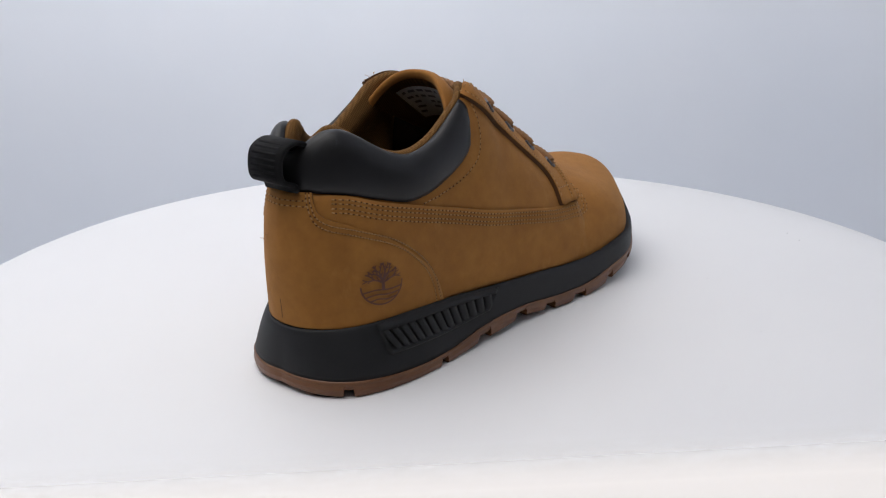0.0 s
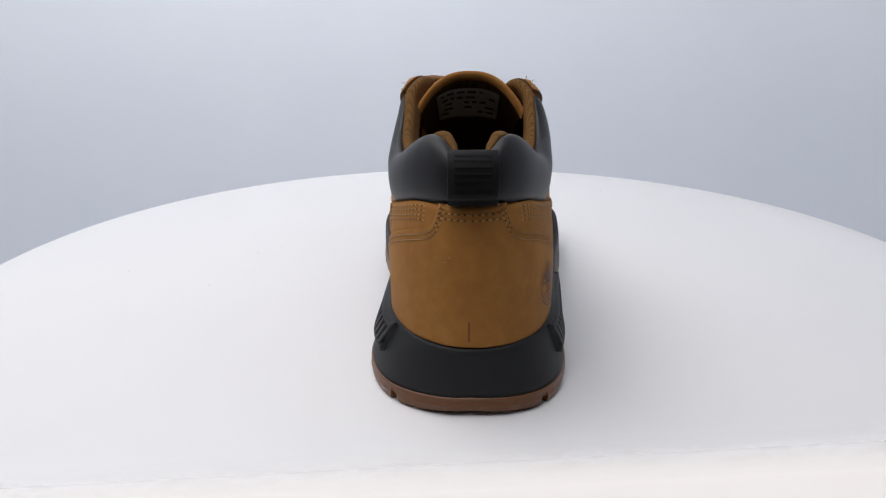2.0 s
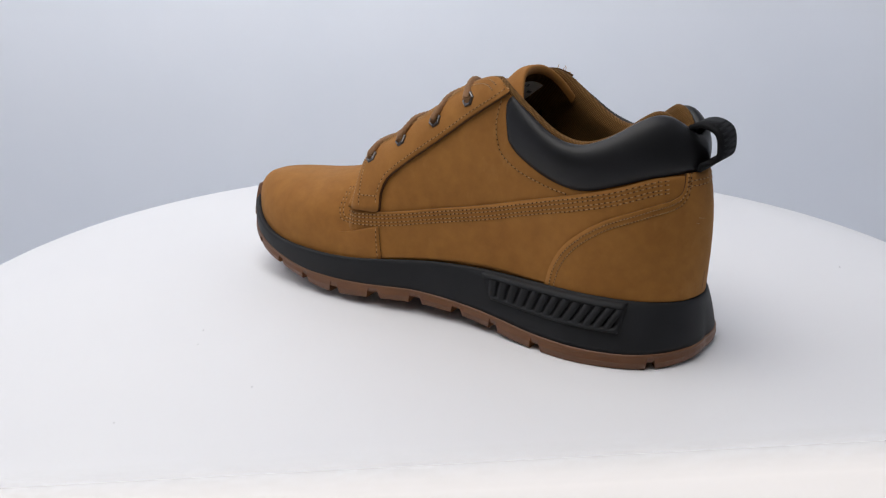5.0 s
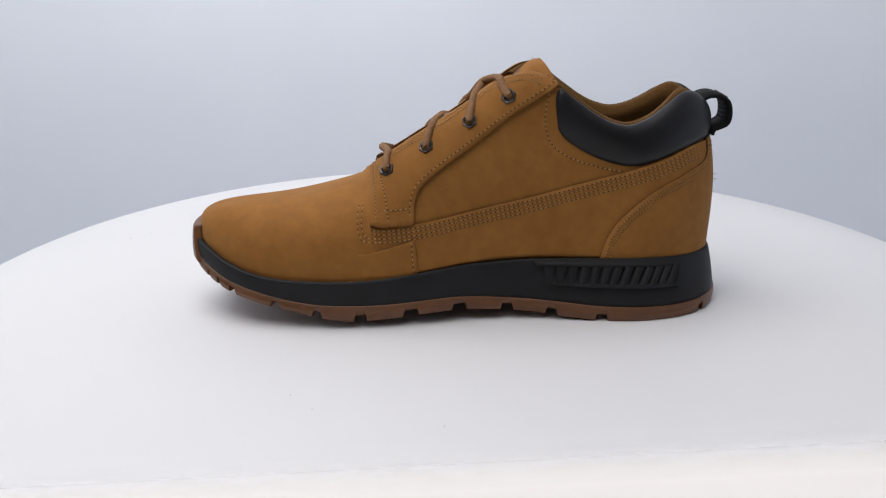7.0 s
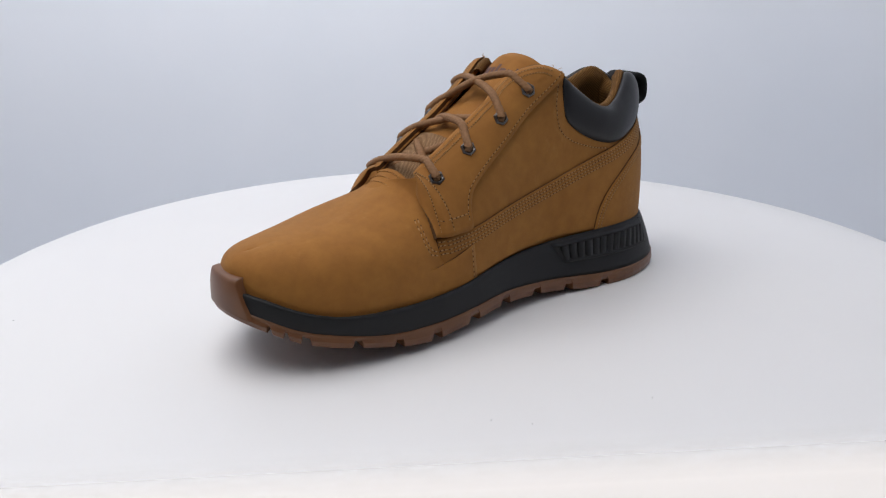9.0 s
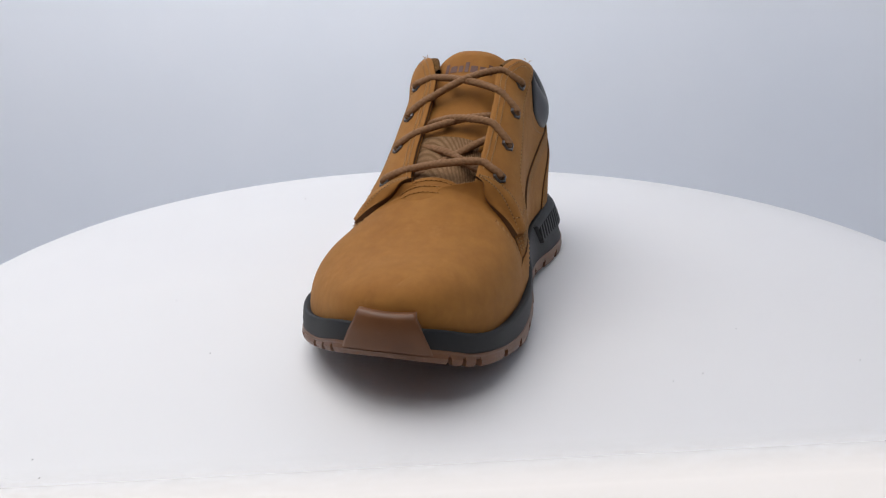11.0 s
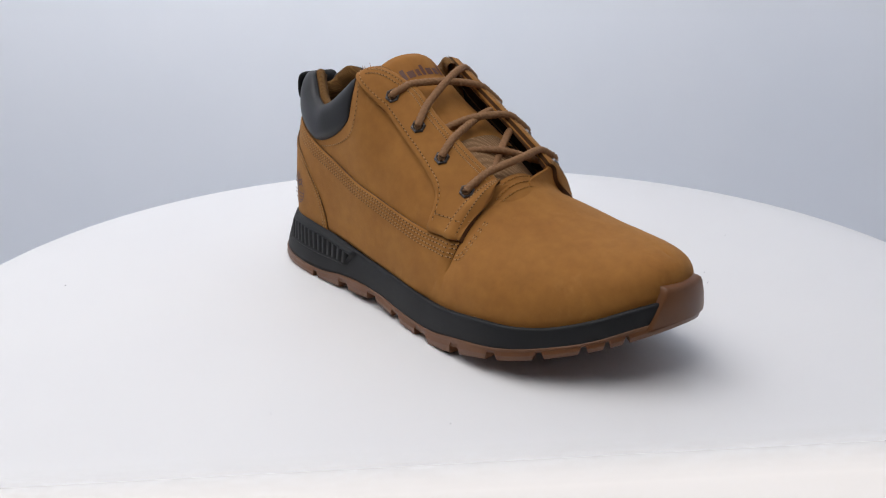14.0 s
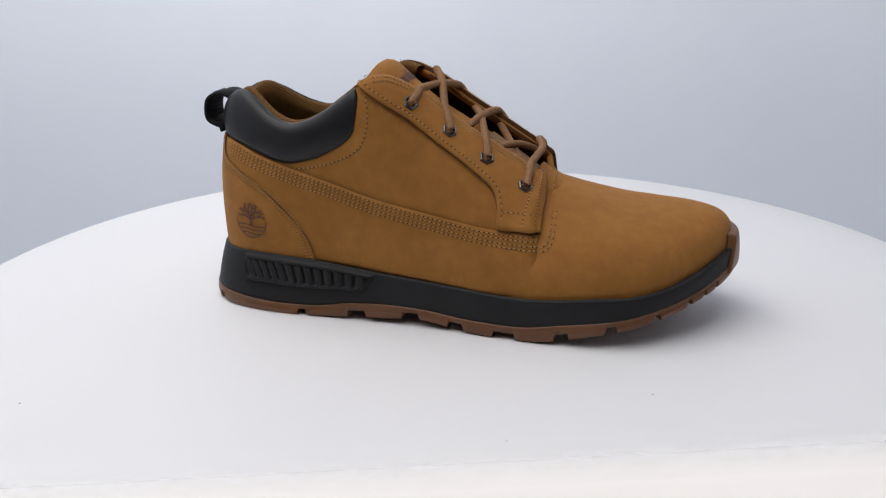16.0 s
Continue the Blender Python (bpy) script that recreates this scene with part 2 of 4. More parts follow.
top_z = spline([(0, 0.1085), (0.05, 0.1105), (0.09, 0.1150), (0.125, 0.1185), (0.155, 0.1185), (0.185, 0.1155), (0.215, 0.1110), (0.252, 0.1060), (0.29, 0.1035), (0.333, 0.1075),
                (0.38, 0.1185), (0.405, 0.1265), (0.425, 0.1305), (0.445, 0.127), (0.491, 0.113), (0.54, 0.0955), (0.59, 0.0800), (0.60, 0.0762),
                (0.623, 0.0725), (0.66, 0.0682), (0.697, 0.0650), (0.754, 0.0627), (0.824, 0.0615), (0.902, 0.0600), (1, 0.0585)])
top_in = spline([(0, -0.004), (0.08, 0.0032), (0.14, 0.0095), (0.2, 0.0168), (0.252, 0.0225), (0.333, 0.0282), (0.38, 0.0280), (0.405, 0.0275),
                 (0.425, 0.022), (0.445, 0.0165), (0.491, 0.0175), (0.54, 0.0185), (0.585, 0.0185), (1, 0.0185)])
top_out = spline([(0, -0.004), (0.08, -0.0112), (0.14, -0.0175), (0.2, -0.0235), (0.252, -0.0292), (0.333, -0.0344), (0.38, -0.0350), (0.405, -0.0340),
                  (0.425, -0.0275), (0.445, -0.0210), (0.491, -0.019), (0.54, -0.018), (0.585, -0.0155), (1, -0.0155)])
fullness = spline([(0, 1.42), (0.1, 1.30), (0.2, 1.42), (0.3, 1.85), (0.38, 2.35), (0.43, 2.35), (0.491, 2.15), (0.54, 2.0), (0.575, 1.95), (0.60, 1.95), (0.64, 2.1), (0.75, 2.15), (1, 2.3)])
fullness_out = spline([(0, 1.42), (0.1, 1.32), (0.2, 1.32), (0.28, 1.5), (0.33, 1.9), (0.38, 2.2), (0.43, 1.95), (0.491, 1.8), (0.54, 1.7), (0.575, 1.7), (0.60, 1.75), (0.64, 1.92), (0.75, 2.02), (0.85, 2.15), (1, 2.3)])


def throat_drop(u):
    """The outer edge of the throat lies lower than the inner one."""
    return np.interp(u, [0.415, 0.43, 0.445, 0.5, 0.575, 0.59, 0.6], [0, 0.002, 0.0048, 0.0066, 0.0056, 0.002, 0])


belly = spline([(0, 0.0042), (0.1, 0.0034), (0.2, 0.0030), (0.28, 0.0020), (0.36, 0.0006), (0.5, 0.002), (0.57, 0.0012), (0.64, 0.0036), (0.8, 0.0015), (1, 0.001)])


def outline_x(u):
    return 0.0043 - 0.1437 * np.cos(np.pi * u)


dip = spline([(-0.15, 0.0), (-0.10, 0.0006), (-0.073, 0.0020), (-0.041, 0.0050), (-0.011, 0.0063), (0.008, 0.0062), (0.0276, 0.0055), (0.0455, 0.0040), (0.062, 0.0021),
              (0.077, 0.0003), (0.10, 0.0), (0.155, 0.0)])


def sole_top(x, inner):
    """Where the upper meets the midsole: lower along the outer side."""
    return feather_z(x) - np.where(inner, 0.0, dip(x))


def shell(su, v):
    """The outer face of the upper: su runs from the heel, 0, to the toe, 1 on the inner and -1 on the outer side; v from the sole, 0, to the top, 1."""
    su, v = np.broadcast_arrays(np.asarray(su, float), np.asarray(v, float))
    u = np.abs(su)
    inner = su >= 0
    x0 = outline_x(u)
    w = np.where(inner, wide_in(u), -wide_out(u))
    y0 = centre_y(x0) + w
    z0 = sole_top(x0, inner)
    x1, z1 = top_x(u), top_z(u) - np.where(inner, 0.0, throat_drop(u))
    k = np.clip((u - 0.584) / 0.012, 0, 1)
    k = k * k * (3 - 2 * k)
    y1 = np.where(inner, top_in(u), top_out(u)) * (1 - k) + (0.000 + 0.0095 * np.clip((u - 0.60) / 0.14, 0, 1) - 0.003 * np.clip((u - 0.8) / 0.2, 0, 1)) * k
    a = 2.0 / np.where(inner, fullness(u), fullness_out(u))
    f = np.clip(v, 0, 1) * np.pi / 2
    fh = 1 - np.maximum(np.cos(f), 1e-9) ** a
    fz = np.maximum(np.sin(f), 1e-9) ** a
    bl = belly(u) * np.sin(np.pi * np.clip(v, 0, 1)) ** 2
    dx, dy = x0 - x1, y0 - y1
    ln = np.sqrt(dx * dx + dy * dy) + 1e-9
    return np.stack([x0 + (x1 - x0) * fh + bl * dx / ln, y0 + (y1 - y0) * fh + bl * dy / ln, z0 + (z1 - z0) * fz], -1)


def shell_normal(su, v):
    su, v = np.broadcast_arrays(np.asarray(su, float), np.asarray(v, float))
    e, q = 0.004, 0.012
    s0, s1 = np.clip(su - e, -1, 1), np.clip(su + e, -1, 1)
    v0, v1 = np.clip(v - q, 0.004, 0.996), np.clip(v + q, 0.004, 0.996)
    n = np.cross(shell(s1, v) - shell(s0, v), shell(su, v1) - shell(su, v0))
    n /= np.linalg.norm(n, axis=-1, keepdims=True) + 1e-12
    p = shell(su, v)
    out = p - np.stack([np.clip(p[..., 0], -0.09, 0.10), centre_y(p[..., 0]), np.full(p.shape[:-1], 0.045)], -1)
    return n * np.sign((n * out).sum(-1, keepdims=True) + 1e-12)


def skin(su, v, off=0.0):
    return shell(su, v) + shell_normal(su, v) * np.asarray(off)[..., None]


_gu, _gv = np.meshgrid(np.linspace(0, 1, 321), np.linspace(0, 1, 121), indexing="ij")
_cloud = {1: shell(_gu, _gv), -1: shell(-_gu - 1e-9, _gv)}


def locate(side, xz):
    """su and v of places on one side, from x and z."""
    pts, res = _cloud[side], []
    for x, z in xz:
        i = np.argmin(((pts[..., 0] - x) ** 2 + (pts[..., 2] - z) ** 2).ravel())
        u, v = _gu.ravel()[i], _gv.ravel()[i]
        for _ in range(4):
            e = 1e-4
            p = shell(side * u, v)[[0, 2]]
            du = (shell(side * min(u + e, 1), v)[[0, 2]] - p) / e
            dv = (shell(side * u, min(v + e, 1))[[0, 2]] - p) / e
            det = du[0] * dv[1] - du[1] * dv[0]
            r = np.array([x, z]) - p
            if abs(det) < 1e-7:
                break
            u += float(np.clip((r[0] * dv[1] - r[1] * dv[0]) / det, -0.01, 0.01))
            v += float(np.clip((du[0] * r[1] - du[1] * r[0]) / det, -0.02, 0.02))
            u, v = min(max(u, 0.0), 1.0), min(max(v, 0.0), 0.999)
        res.append((side * u, v))
    return np.array(res)


def at_height(side, u, z):
    """su and v at the given u and height."""
    u, z = np.asarray(u, float), np.asarray(z, float)
    z0, z1 = sole_top(outline_x(u), side > 0), top_z(u) - (0.0 if side > 0 else throat_drop(u))
    f = np.clip((z - z0) / (z1 - z0), 0, 0.9999) ** ((fullness(u) if side > 0 else fullness_out(u)) / 2.0)
    return np.stack([side * u, np.arcsin(np.clip(f, 0, 0.9999)) * 2 / np.pi], 1)


def patch(name, a, b, m, off, material, parent, label="", bulge=0.0, skirt=0.0015, lift=None, level=False):
    """A leather piece between two lines on the upper (rows of su, v), raised by off with turned-down edges."""
    n = len(a)
    t = np.linspace(0, 1, m)
    su = a[:, None, 0] * (1 - t) + b[:, None, 0] * t
    v = a[:, None, 1] * (1 - t) + b[:, None, 1] * t
    if level:
        za, zb = shell(a[:, 0], a[:, 1])[:, 2], shell(b[:, 0], b[:, 1])[:, 2]
        zz = za[:, None] * (1 - t) + zb[:, None] * t
        v = at_height(1, np.abs(su).ravel(), zz.ravel())[:, 1].reshape(n, m)
    s = np.linspace(0, 1, n)
    o = np.full((n, m), off) + bulge * (np.sin(np.pi * t)[None, :] ** 0.7) * np.minimum(1, np.minimum(s, 1 - s)[:, None] * 9 + 0.0) ** 0.6
    if lift is not None:
        o = o + lift(s[:, None], t[None, :])
    p, nor = shell(su, v), shell_normal(su, v)
    outer = p + nor * o[..., None]
    rim = p + nor * (o - 0.35 * off)[..., None]
    low = p + nor * (np.minimum(o, off) - off - skirt)[..., None]
    # rows and columns are padded by the turned-down rim
    full = np.empty((n + 2, m + 2, 3))
    full[1:-1, 1:-1] = outer
    full[1:-1, 0], full[1:-1, -1] = low[:, 0], low[:, -1]
    full[0, 1:-1], full[-1, 1:-1] = low[0], low[-1]
    full[0, 0], full[0, -1], full[-1, 0], full[-1, -1] = low[0, 0], low[0, -1], low[-1, 0], low[-1, -1]
    ob = mesh_ob(name, full.reshape(-1, 3), grid_faces(n + 2, m + 2), material, parent, label)
    ob.data.materials.append(EDGE if material == LEATHER else material)
    for i, p in enumerate(ob.data.polygons):
        r, c = divmod(i, m + 1)
        if r in (0, n) or c in (0, m):
            p.material_index, p.use_smooth = 1, False
    return ob


boot = tagged(new("ankle_boot"), "tan nubuck lace-up ankle boot, black padded collar, gum rubber outsole", "boot")


def upper():
    m = 44
    half = np.concatenate([np.linspace(0, 0.58, 90), np.linspace(0.582, 0.606, 22), np.linspace(0.61, 1, 60)])
    su = np.concatenate([-half[::-1], half[1:]])
    n = len(su)
    v = np.linspace(0, 1, m)
    g = skin(su[:, None], v[None, :], np.zeros((n, m)))
    inside = shell(su, np.full(n, 0.985)) - shell_normal(su, np.full(n, 0.96)) * 0.0028
    inside2 = shell(su, np.full(n, 0.80)) - shell_normal(su, np.full(n, 0.80)) * 0.0030
    foot = g[:, 0] - np.array([0, 0, 0.004])
    g = np.concatenate([foot[:, None], g, inside[:, None], inside2[:, None]], 1)
    throat = np.abs(su) > 0.597
    g[throat, -2:] = g[throat, -3:-2]
    return weld(mesh_ob("upper", g.reshape(-1, 3), grid_faces(n, m + 3), LEATHER, boot, "tan nubuck leather upper"), 3e-5)


upper()


def facing_backs():
    for side in (1, -1):
        u, v = np.linspace(0.425, 0.578, 50), np.linspace(0.10, 0.996, 26)
        g = skin(side * u[:, None], v[None, :], np.full((50, 26), -0.0018))
        mesh_ob("facing_lining", g.reshape(-1, 3), grid_faces(50, 26), BACKING, boot, "dark brown lining behind the lace facing")


facing_backs()
TOPLINE = 0.405


def collar():
    n = 61
    rows = {}
    for side in (1, -1):
        line = run([(0.0, 0.0930), (0.078, 0.0935), (0.159, 0.0915), (0.215, 0.0876), (0.272, 0.0838), (0.319, 0.0868), (0.359, 0.0940), (0.382, 0.1015), (0.389, 0.1090), (0.397, 0.1205)], n)
        low = at_height(side, line[:, 0], line[:, 1])
        up = np.stack([side * np.linspace(0, TOPLINE - 0.006, n), np.full(n, 0.999)], 1)
        rows[side] = (low, up)
    low = np.concatenate([rows[-1][0][::-1], rows[1][0][1:]])
    up = np.concatenate([rows[-1][1][::-1], rows[1][1][1:]])
    patch("collar_pad", low, up, 16, 0.0006, PAD, boot, "smooth black padded synthetic leather collar", bulge=0.0050, skirt=0.002)
    # lining: rolls over the edge of the collar and goes down inside
    k = 101
    su = np.linspace(-0.44, 0.44, k)
    top = shell(su, np.full(k, 0.999))
    nor = shell_normal(su, np.full(k, 0.93))
    nor[:, 2] = 0
    nor /= np.linalg.norm(nor, axis=1, keepdims=True)
    ring = [top + nor * 0.0005 - np.array([0, 0, 0.001])]
    for a in np.linspace(0.1, math.pi, 9):
        ring.append(top + nor * (0.0028 * math.cos(a) - 0.0025) + np.array([0, 0, 0.0024 * math.sin(a)]))
    for vv in (0.9, 0.8, 0.68, 0.56, 0.44, 0.32, 0.2, 0.08):
        q = shell(su, np.full(k, vv)) - nor * (0.0055 + 0.0035 * math.sin(math.pi * min(1.0, (1 - vv) * 2.2)))
        q[:, 2] = np.minimum(q[:, 2], top[:, 2] - 0.002)
        ring.append(q)
    g = np.stack(ring, 1)
    mesh_ob("lining", g.reshape(-1, 3), grid_faces(k, g.shape[1]), LINING, boot, "brown knitted textile lining")
    u = np.linspace(-1, 1, 81)
    e = shell(u, np.zeros(81))
    e = np.stack([e[:, 0] * 0.97, centre_y(e[:, 0]) + (e[:, 1] - centre_y(e[:, 0])) * 0.93, feather_z(e[:, 0]) + 0.006], 1)
    c = np.stack([e[:, 0] * 0.5, centre_y(e[:, 0] * 0.5), feather_z(e[:, 0] * 0.5) + 0.006], 1)
    mesh_ob("insole", np.stack([e, c], 1).reshape(-1, 3), grid_faces(81, 2), BACKING, boot, "dark brown textile insole")


collar()

BAND_TOP = [(-0.1280, 0.0925), (-0.1205, 0.0912), (-0.1065, 0.0864), (-0.0905, 0.0822), (-0.0620, 0.0750), (-0.0348, 0.0678), (0.0, 0.0608), (0.0242, 0.0562), (0.0495, 0.0540)]
BAND_END = [(0.050, 0.0535), (0.0565, 0.0530), (0.0590, 0.0570), (0.0585, 0.0620)]
# the counter's edge, as u and height
COUNTER = [(0.320, 0.0285), (0.308, 0.0450), (0.281, 0.0588), (0.232, 0.0708), (0.163, 0.0782), (0.115, 0.0815), (0.092, 0.0845), (0.084, 0.0890), (0.082, 0.0935)]
STAY = [(0.0505, 0.0540), (0.0400, 0.0550), (0.0285, 0.0558), (0.0272, 0.0600), (0.0270, 0.0660), (0.0235, 0.0745), (0.0130, 0.0835), (-0.0050, 0.0965), (-0.0250, 0.1110), (-0.0490, 0.1265)]


def stay_lines(side):
    """The eyestay's outer line and its line along the throat."""
    outer = locate(side, run(STAY, 80))
    inner = np.stack([side * np.interp(np.linspace(0, 1, 80), [0, 0.16, 0.32, 1.0], [0.5815, 0.5795, 0.568, 0.408]), np.full(80, 0.998)], 1)
    return outer, inner


def panels():
    edges = {}
    for side in (1, -1):
        # lower side panel, from the heel counter forward
        top = np.concatenate([at_height(side, [0.050, 0.075, 0.095], [0.0925, 0.0925, 0.0925]), locate(side, run(BAND_TOP, 67))])
        low = np.stack([side * np.concatenate([[0.05, 0.075, 0.095], np.linspace(0.11, 0.60, 67)]), np.full(70, 0.006)], 1)
        patch("side_panel", low, top, 22, 0.0011, LEATHER, boot, lift=lambda s, t: -0.0026 * np.clip((s - 0.87) / 0.13, 0, 1) ** 1.5 * (1.0 - 0.9 * t))
        # heel counter
        line = run([(u * 0.33, z) for u, z in COUNTER], 46)
        edges[side] = at_height(side, line[:, 0] / 0.33, line[:, 1])
        # eyestay along the throat
        outer, inner = stay_lines(side)
        patch("eyestay", outer, inner, 18, 0.0023, LEATHER, boot, "tan nubuck eyestay with double stitching", skirt=0.0025,
              lift=lambda s, t: 0.0006 * np.exp(-((s / 0.08) ** 2)) * (1 - t))
    patch("heel_counter", edges[-1], edges[1], 61, 0.0020, LEATHER, boot, "tan nubuck heel counter", level=True)
    # overlay of the vamp on the inner side
    a = locate(1, run([(0.0272, 0.0480), (0.0268, 0.0430), (0.0262, 0.0360), (0.0255, 0.0275)], 24))
    b = np.stack([np.full(24, 0.66), a[:, 1]], 1)
    patch("vamp_overlay", a, b, 18, 0.0016, LEATHER, boot, lift=lambda s, t: -0.0030 * np.clip((t - 0.2) / 0.8, 0, 1))


panels()


def stitches(side, line, off, pitch=0.0025, length=0.0015, shift=0.0):
    """A row of sewn stitches along a line of (x, z) on one side."""
    p = np.array(line, float)
    total = np.linalg.norm(np.diff(run(p, 60), axis=0), axis=1).sum()
    n = max(3, int(total / pitch))
    fine = run(p, n * 2 + 1)
    tan = np.gradient(fine, axis=0)
    tan /= np.linalg.norm(tan, axis=1, keepdims=True) + 1e-12
    fine = fine + np.stack([-tan[:, 1], tan[:, 0]], 1) * shift
    sew(locate(side, fine), off, pitch, length, n + int(abs(shift) * 1e6))


def sew(uv, off, pitch, length, seed):
    pos, nor = shell(uv[:, 0], uv[:, 1]), shell_normal(uv[:, 0], uv[:, 1])
    vs, fs, hv, hf = [], [], [], []
    rng = random.Random(seed)
    for i in range(1, len(pos) - 1, 2):
        d = pos[i + 1] - pos[i - 1]
        ln = np.linalg.norm(d)
        if ln < 1e-6:
            continue
        d /= ln
        w = np.cross(nor[i], d)
        d = d + w * rng.uniform(-0.12, 0.12)
        o = pos[i] + nor[i] * off
        k = len(vs)
        for s, hw, h in ((-0.5, 0.00018, -0.0002), (-0.32, 0.00034, 0.00032), (0.32, 0.00034, 0.00032), (0.5, 0.00018, -0.0002)):
            for q in (-1, 0, 1):
                vs.append(o + d * s * length + w * q * hw + nor[i] * (h if q == 0 else -0.00015))
        for r in range(3):
            for c in range(2):
                fs.append((k + r * 3 + c, k + r * 3 + c + 1, k + r * 3 + c + 4, k + r * 3 + c + 3))
        o2 = pos[i] + d * (pitch * 0.5)
        k = len(hv)
        for a in range(6):
            hv.append(o2 + nor[i] * (off + 0.00012) + (d * math.cos(a * 1.047) * 0.00048 + w * math.sin(a * 1.047) * 0.00040))
        hf.append(tuple(range(k, k + 6)))
    tagged(mesh_ob("stitching", vs, fs, THREAD, boot), kind="stuff")
    tagged(mesh_ob("seam_perforation", hv, hf, HOLE, boot, smooth=False), kind="stuff")


def from_edge(side, u, dist):
    """su and v of places a given way down from the top edge."""
    v = np.linspace(0.55, 0.999, 90)
    res = []
    for uu in u:
        p = shell(np.full(90, side * uu), v)
        down = np.concatenate([np.cumsum(np.linalg.norm(np.diff(p, axis=0), axis=1)[::-1])[::-1], [0.0]])
        res.append((side * uu, float(np.interp(-dist, -down, v))))
    return np.array(res)


def sewing():
    for side in (1, -1):
        for sh in (-0.0018, -0.0036, -0.0058, -0.0076):
            stitches(side, BAND_TOP, 0.0012, shift=sh)
        # the rows turn up round the foot of the eyestay
        for r, z in ((0.0, 0.0482), (0.0020, 0.0464)):
            stitches(side, [(0.0500, z), (0.0530 + r * 0.6, z + 0.0012), (0.0548 + r, 0.0530 - r * 0.4), (0.0552 + r, 0.0580), (0.0546 + r, 0.0640)], 0.0003)
        for sh in (0.0022, 0.0046):
            line = run([(u * 0.33, z) for u, z in COUNTER], 121)
            tan = np.gradient(line, axis=0)
            tan /= np.linalg.norm(tan, axis=1, keepdims=True)
            line = line + np.stack([-tan[:, 1], tan[:, 0]], 1) * sh
            sew(at_height(side, np.maximum(line[:, 0] / 0.33, 0.0), line[:, 1]), 0.0021, 0.0025, 0.0015, int(sh * 1e5))
        stitches(side, STAY[3:], 0.0024, shift=-0.0022)
        stitches(side, [(0.0485, 0.0625), (0.0400, 0.0630), (0.0300, 0.0640)], 0.0026)
        # double rows along the throat and down the front edge of the eyestay
        outer, inner = stay_lines(side)
        for i in (3, 6):
            t = np.linspace(0.04, 0.92, 41)[:, None]
            sew(outer[i] * (1 - t) + inner[i] * t, 0.0026, 0.0025, 0.0015, 70 + i)
        for d in (0.0026, 0.0050):
            sew(from_edge(side, np.linspace(0.572, 0.416, 131), d), 0.0025, 0.0025, 0.0015, int(d * 1e5))
        stitches(side, [(-0.0440, 0.1230), (-0.0420, 0.1130), (-0.0425, 0.1040), (-0.0460, 0.0955), (-0.0560, 0.0885), (-0.0720, 0.0832), (-0.0830, 0.0812)], 0.0003)
        # top corner of the eyestay
        sew(from_edge(side, np.linspace(0.402, 0.418, 9), 0.0026), 0.0012, 0.0025, 0.0015, 5)
    for z in (0.0898, 0.0875):
        su = np.linspace(-0.075, 0.075, 21)
        row = at_height(1, np.abs(su), np.full(21, z))
        row[:, 0] = su
        sew(row, 0.0021, 0.0025, 0.0015, int(z * 1e5))
    stitches(1, [(0.0290, 0.0470), (0.0286, 0.0380), (0.0280, 0.0300)], 0.0017)


sewing()


# ---- tongue ----
TONGUE_PATH = [(0.064, 0.0560), (0.048, 0.0715), (0.030, 0.0850), (0.010, 0.0985), (-0.012, 0.1125), (-0.028, 0.1258), (-0.0370, 0.1340), (-0.0415, 0.1350)]


def tongue_at(b, a, off=0.0):
    """b from the toe end, 0, to the free top, 1; a across from -1 to 1."""
    line = run(TONGUE_PATH, 60)
    i = b * 59
    x, z = np.interp(i, range(60), line[:, 0]), np.interp(i, range(60), line[:, 1])
    d = np.gradient(line, axis=0)
    dx, dz = np.interp(i, range(60), d[:, 0]), np.interp(i, range(60), d[:, 1])
    ln = math.hypot(dx, dz)
    nx, nz = dz / ln, -dx / ln
    if nz < 0:
        nx, nz = -nx, -nz
    half = 0.0205 + 0.0080 * b
    drop = (0.002 + 0.016 * b**3) * abs(a) ** 2.5
    y = -0.0035 + a * half * (1 - 0.06 * b * abs(a))
    return np.array([x + nx * off - 0.010 * b * b * abs(a) ** 2, y + off * 0.35 * a, z + nz * off - drop])


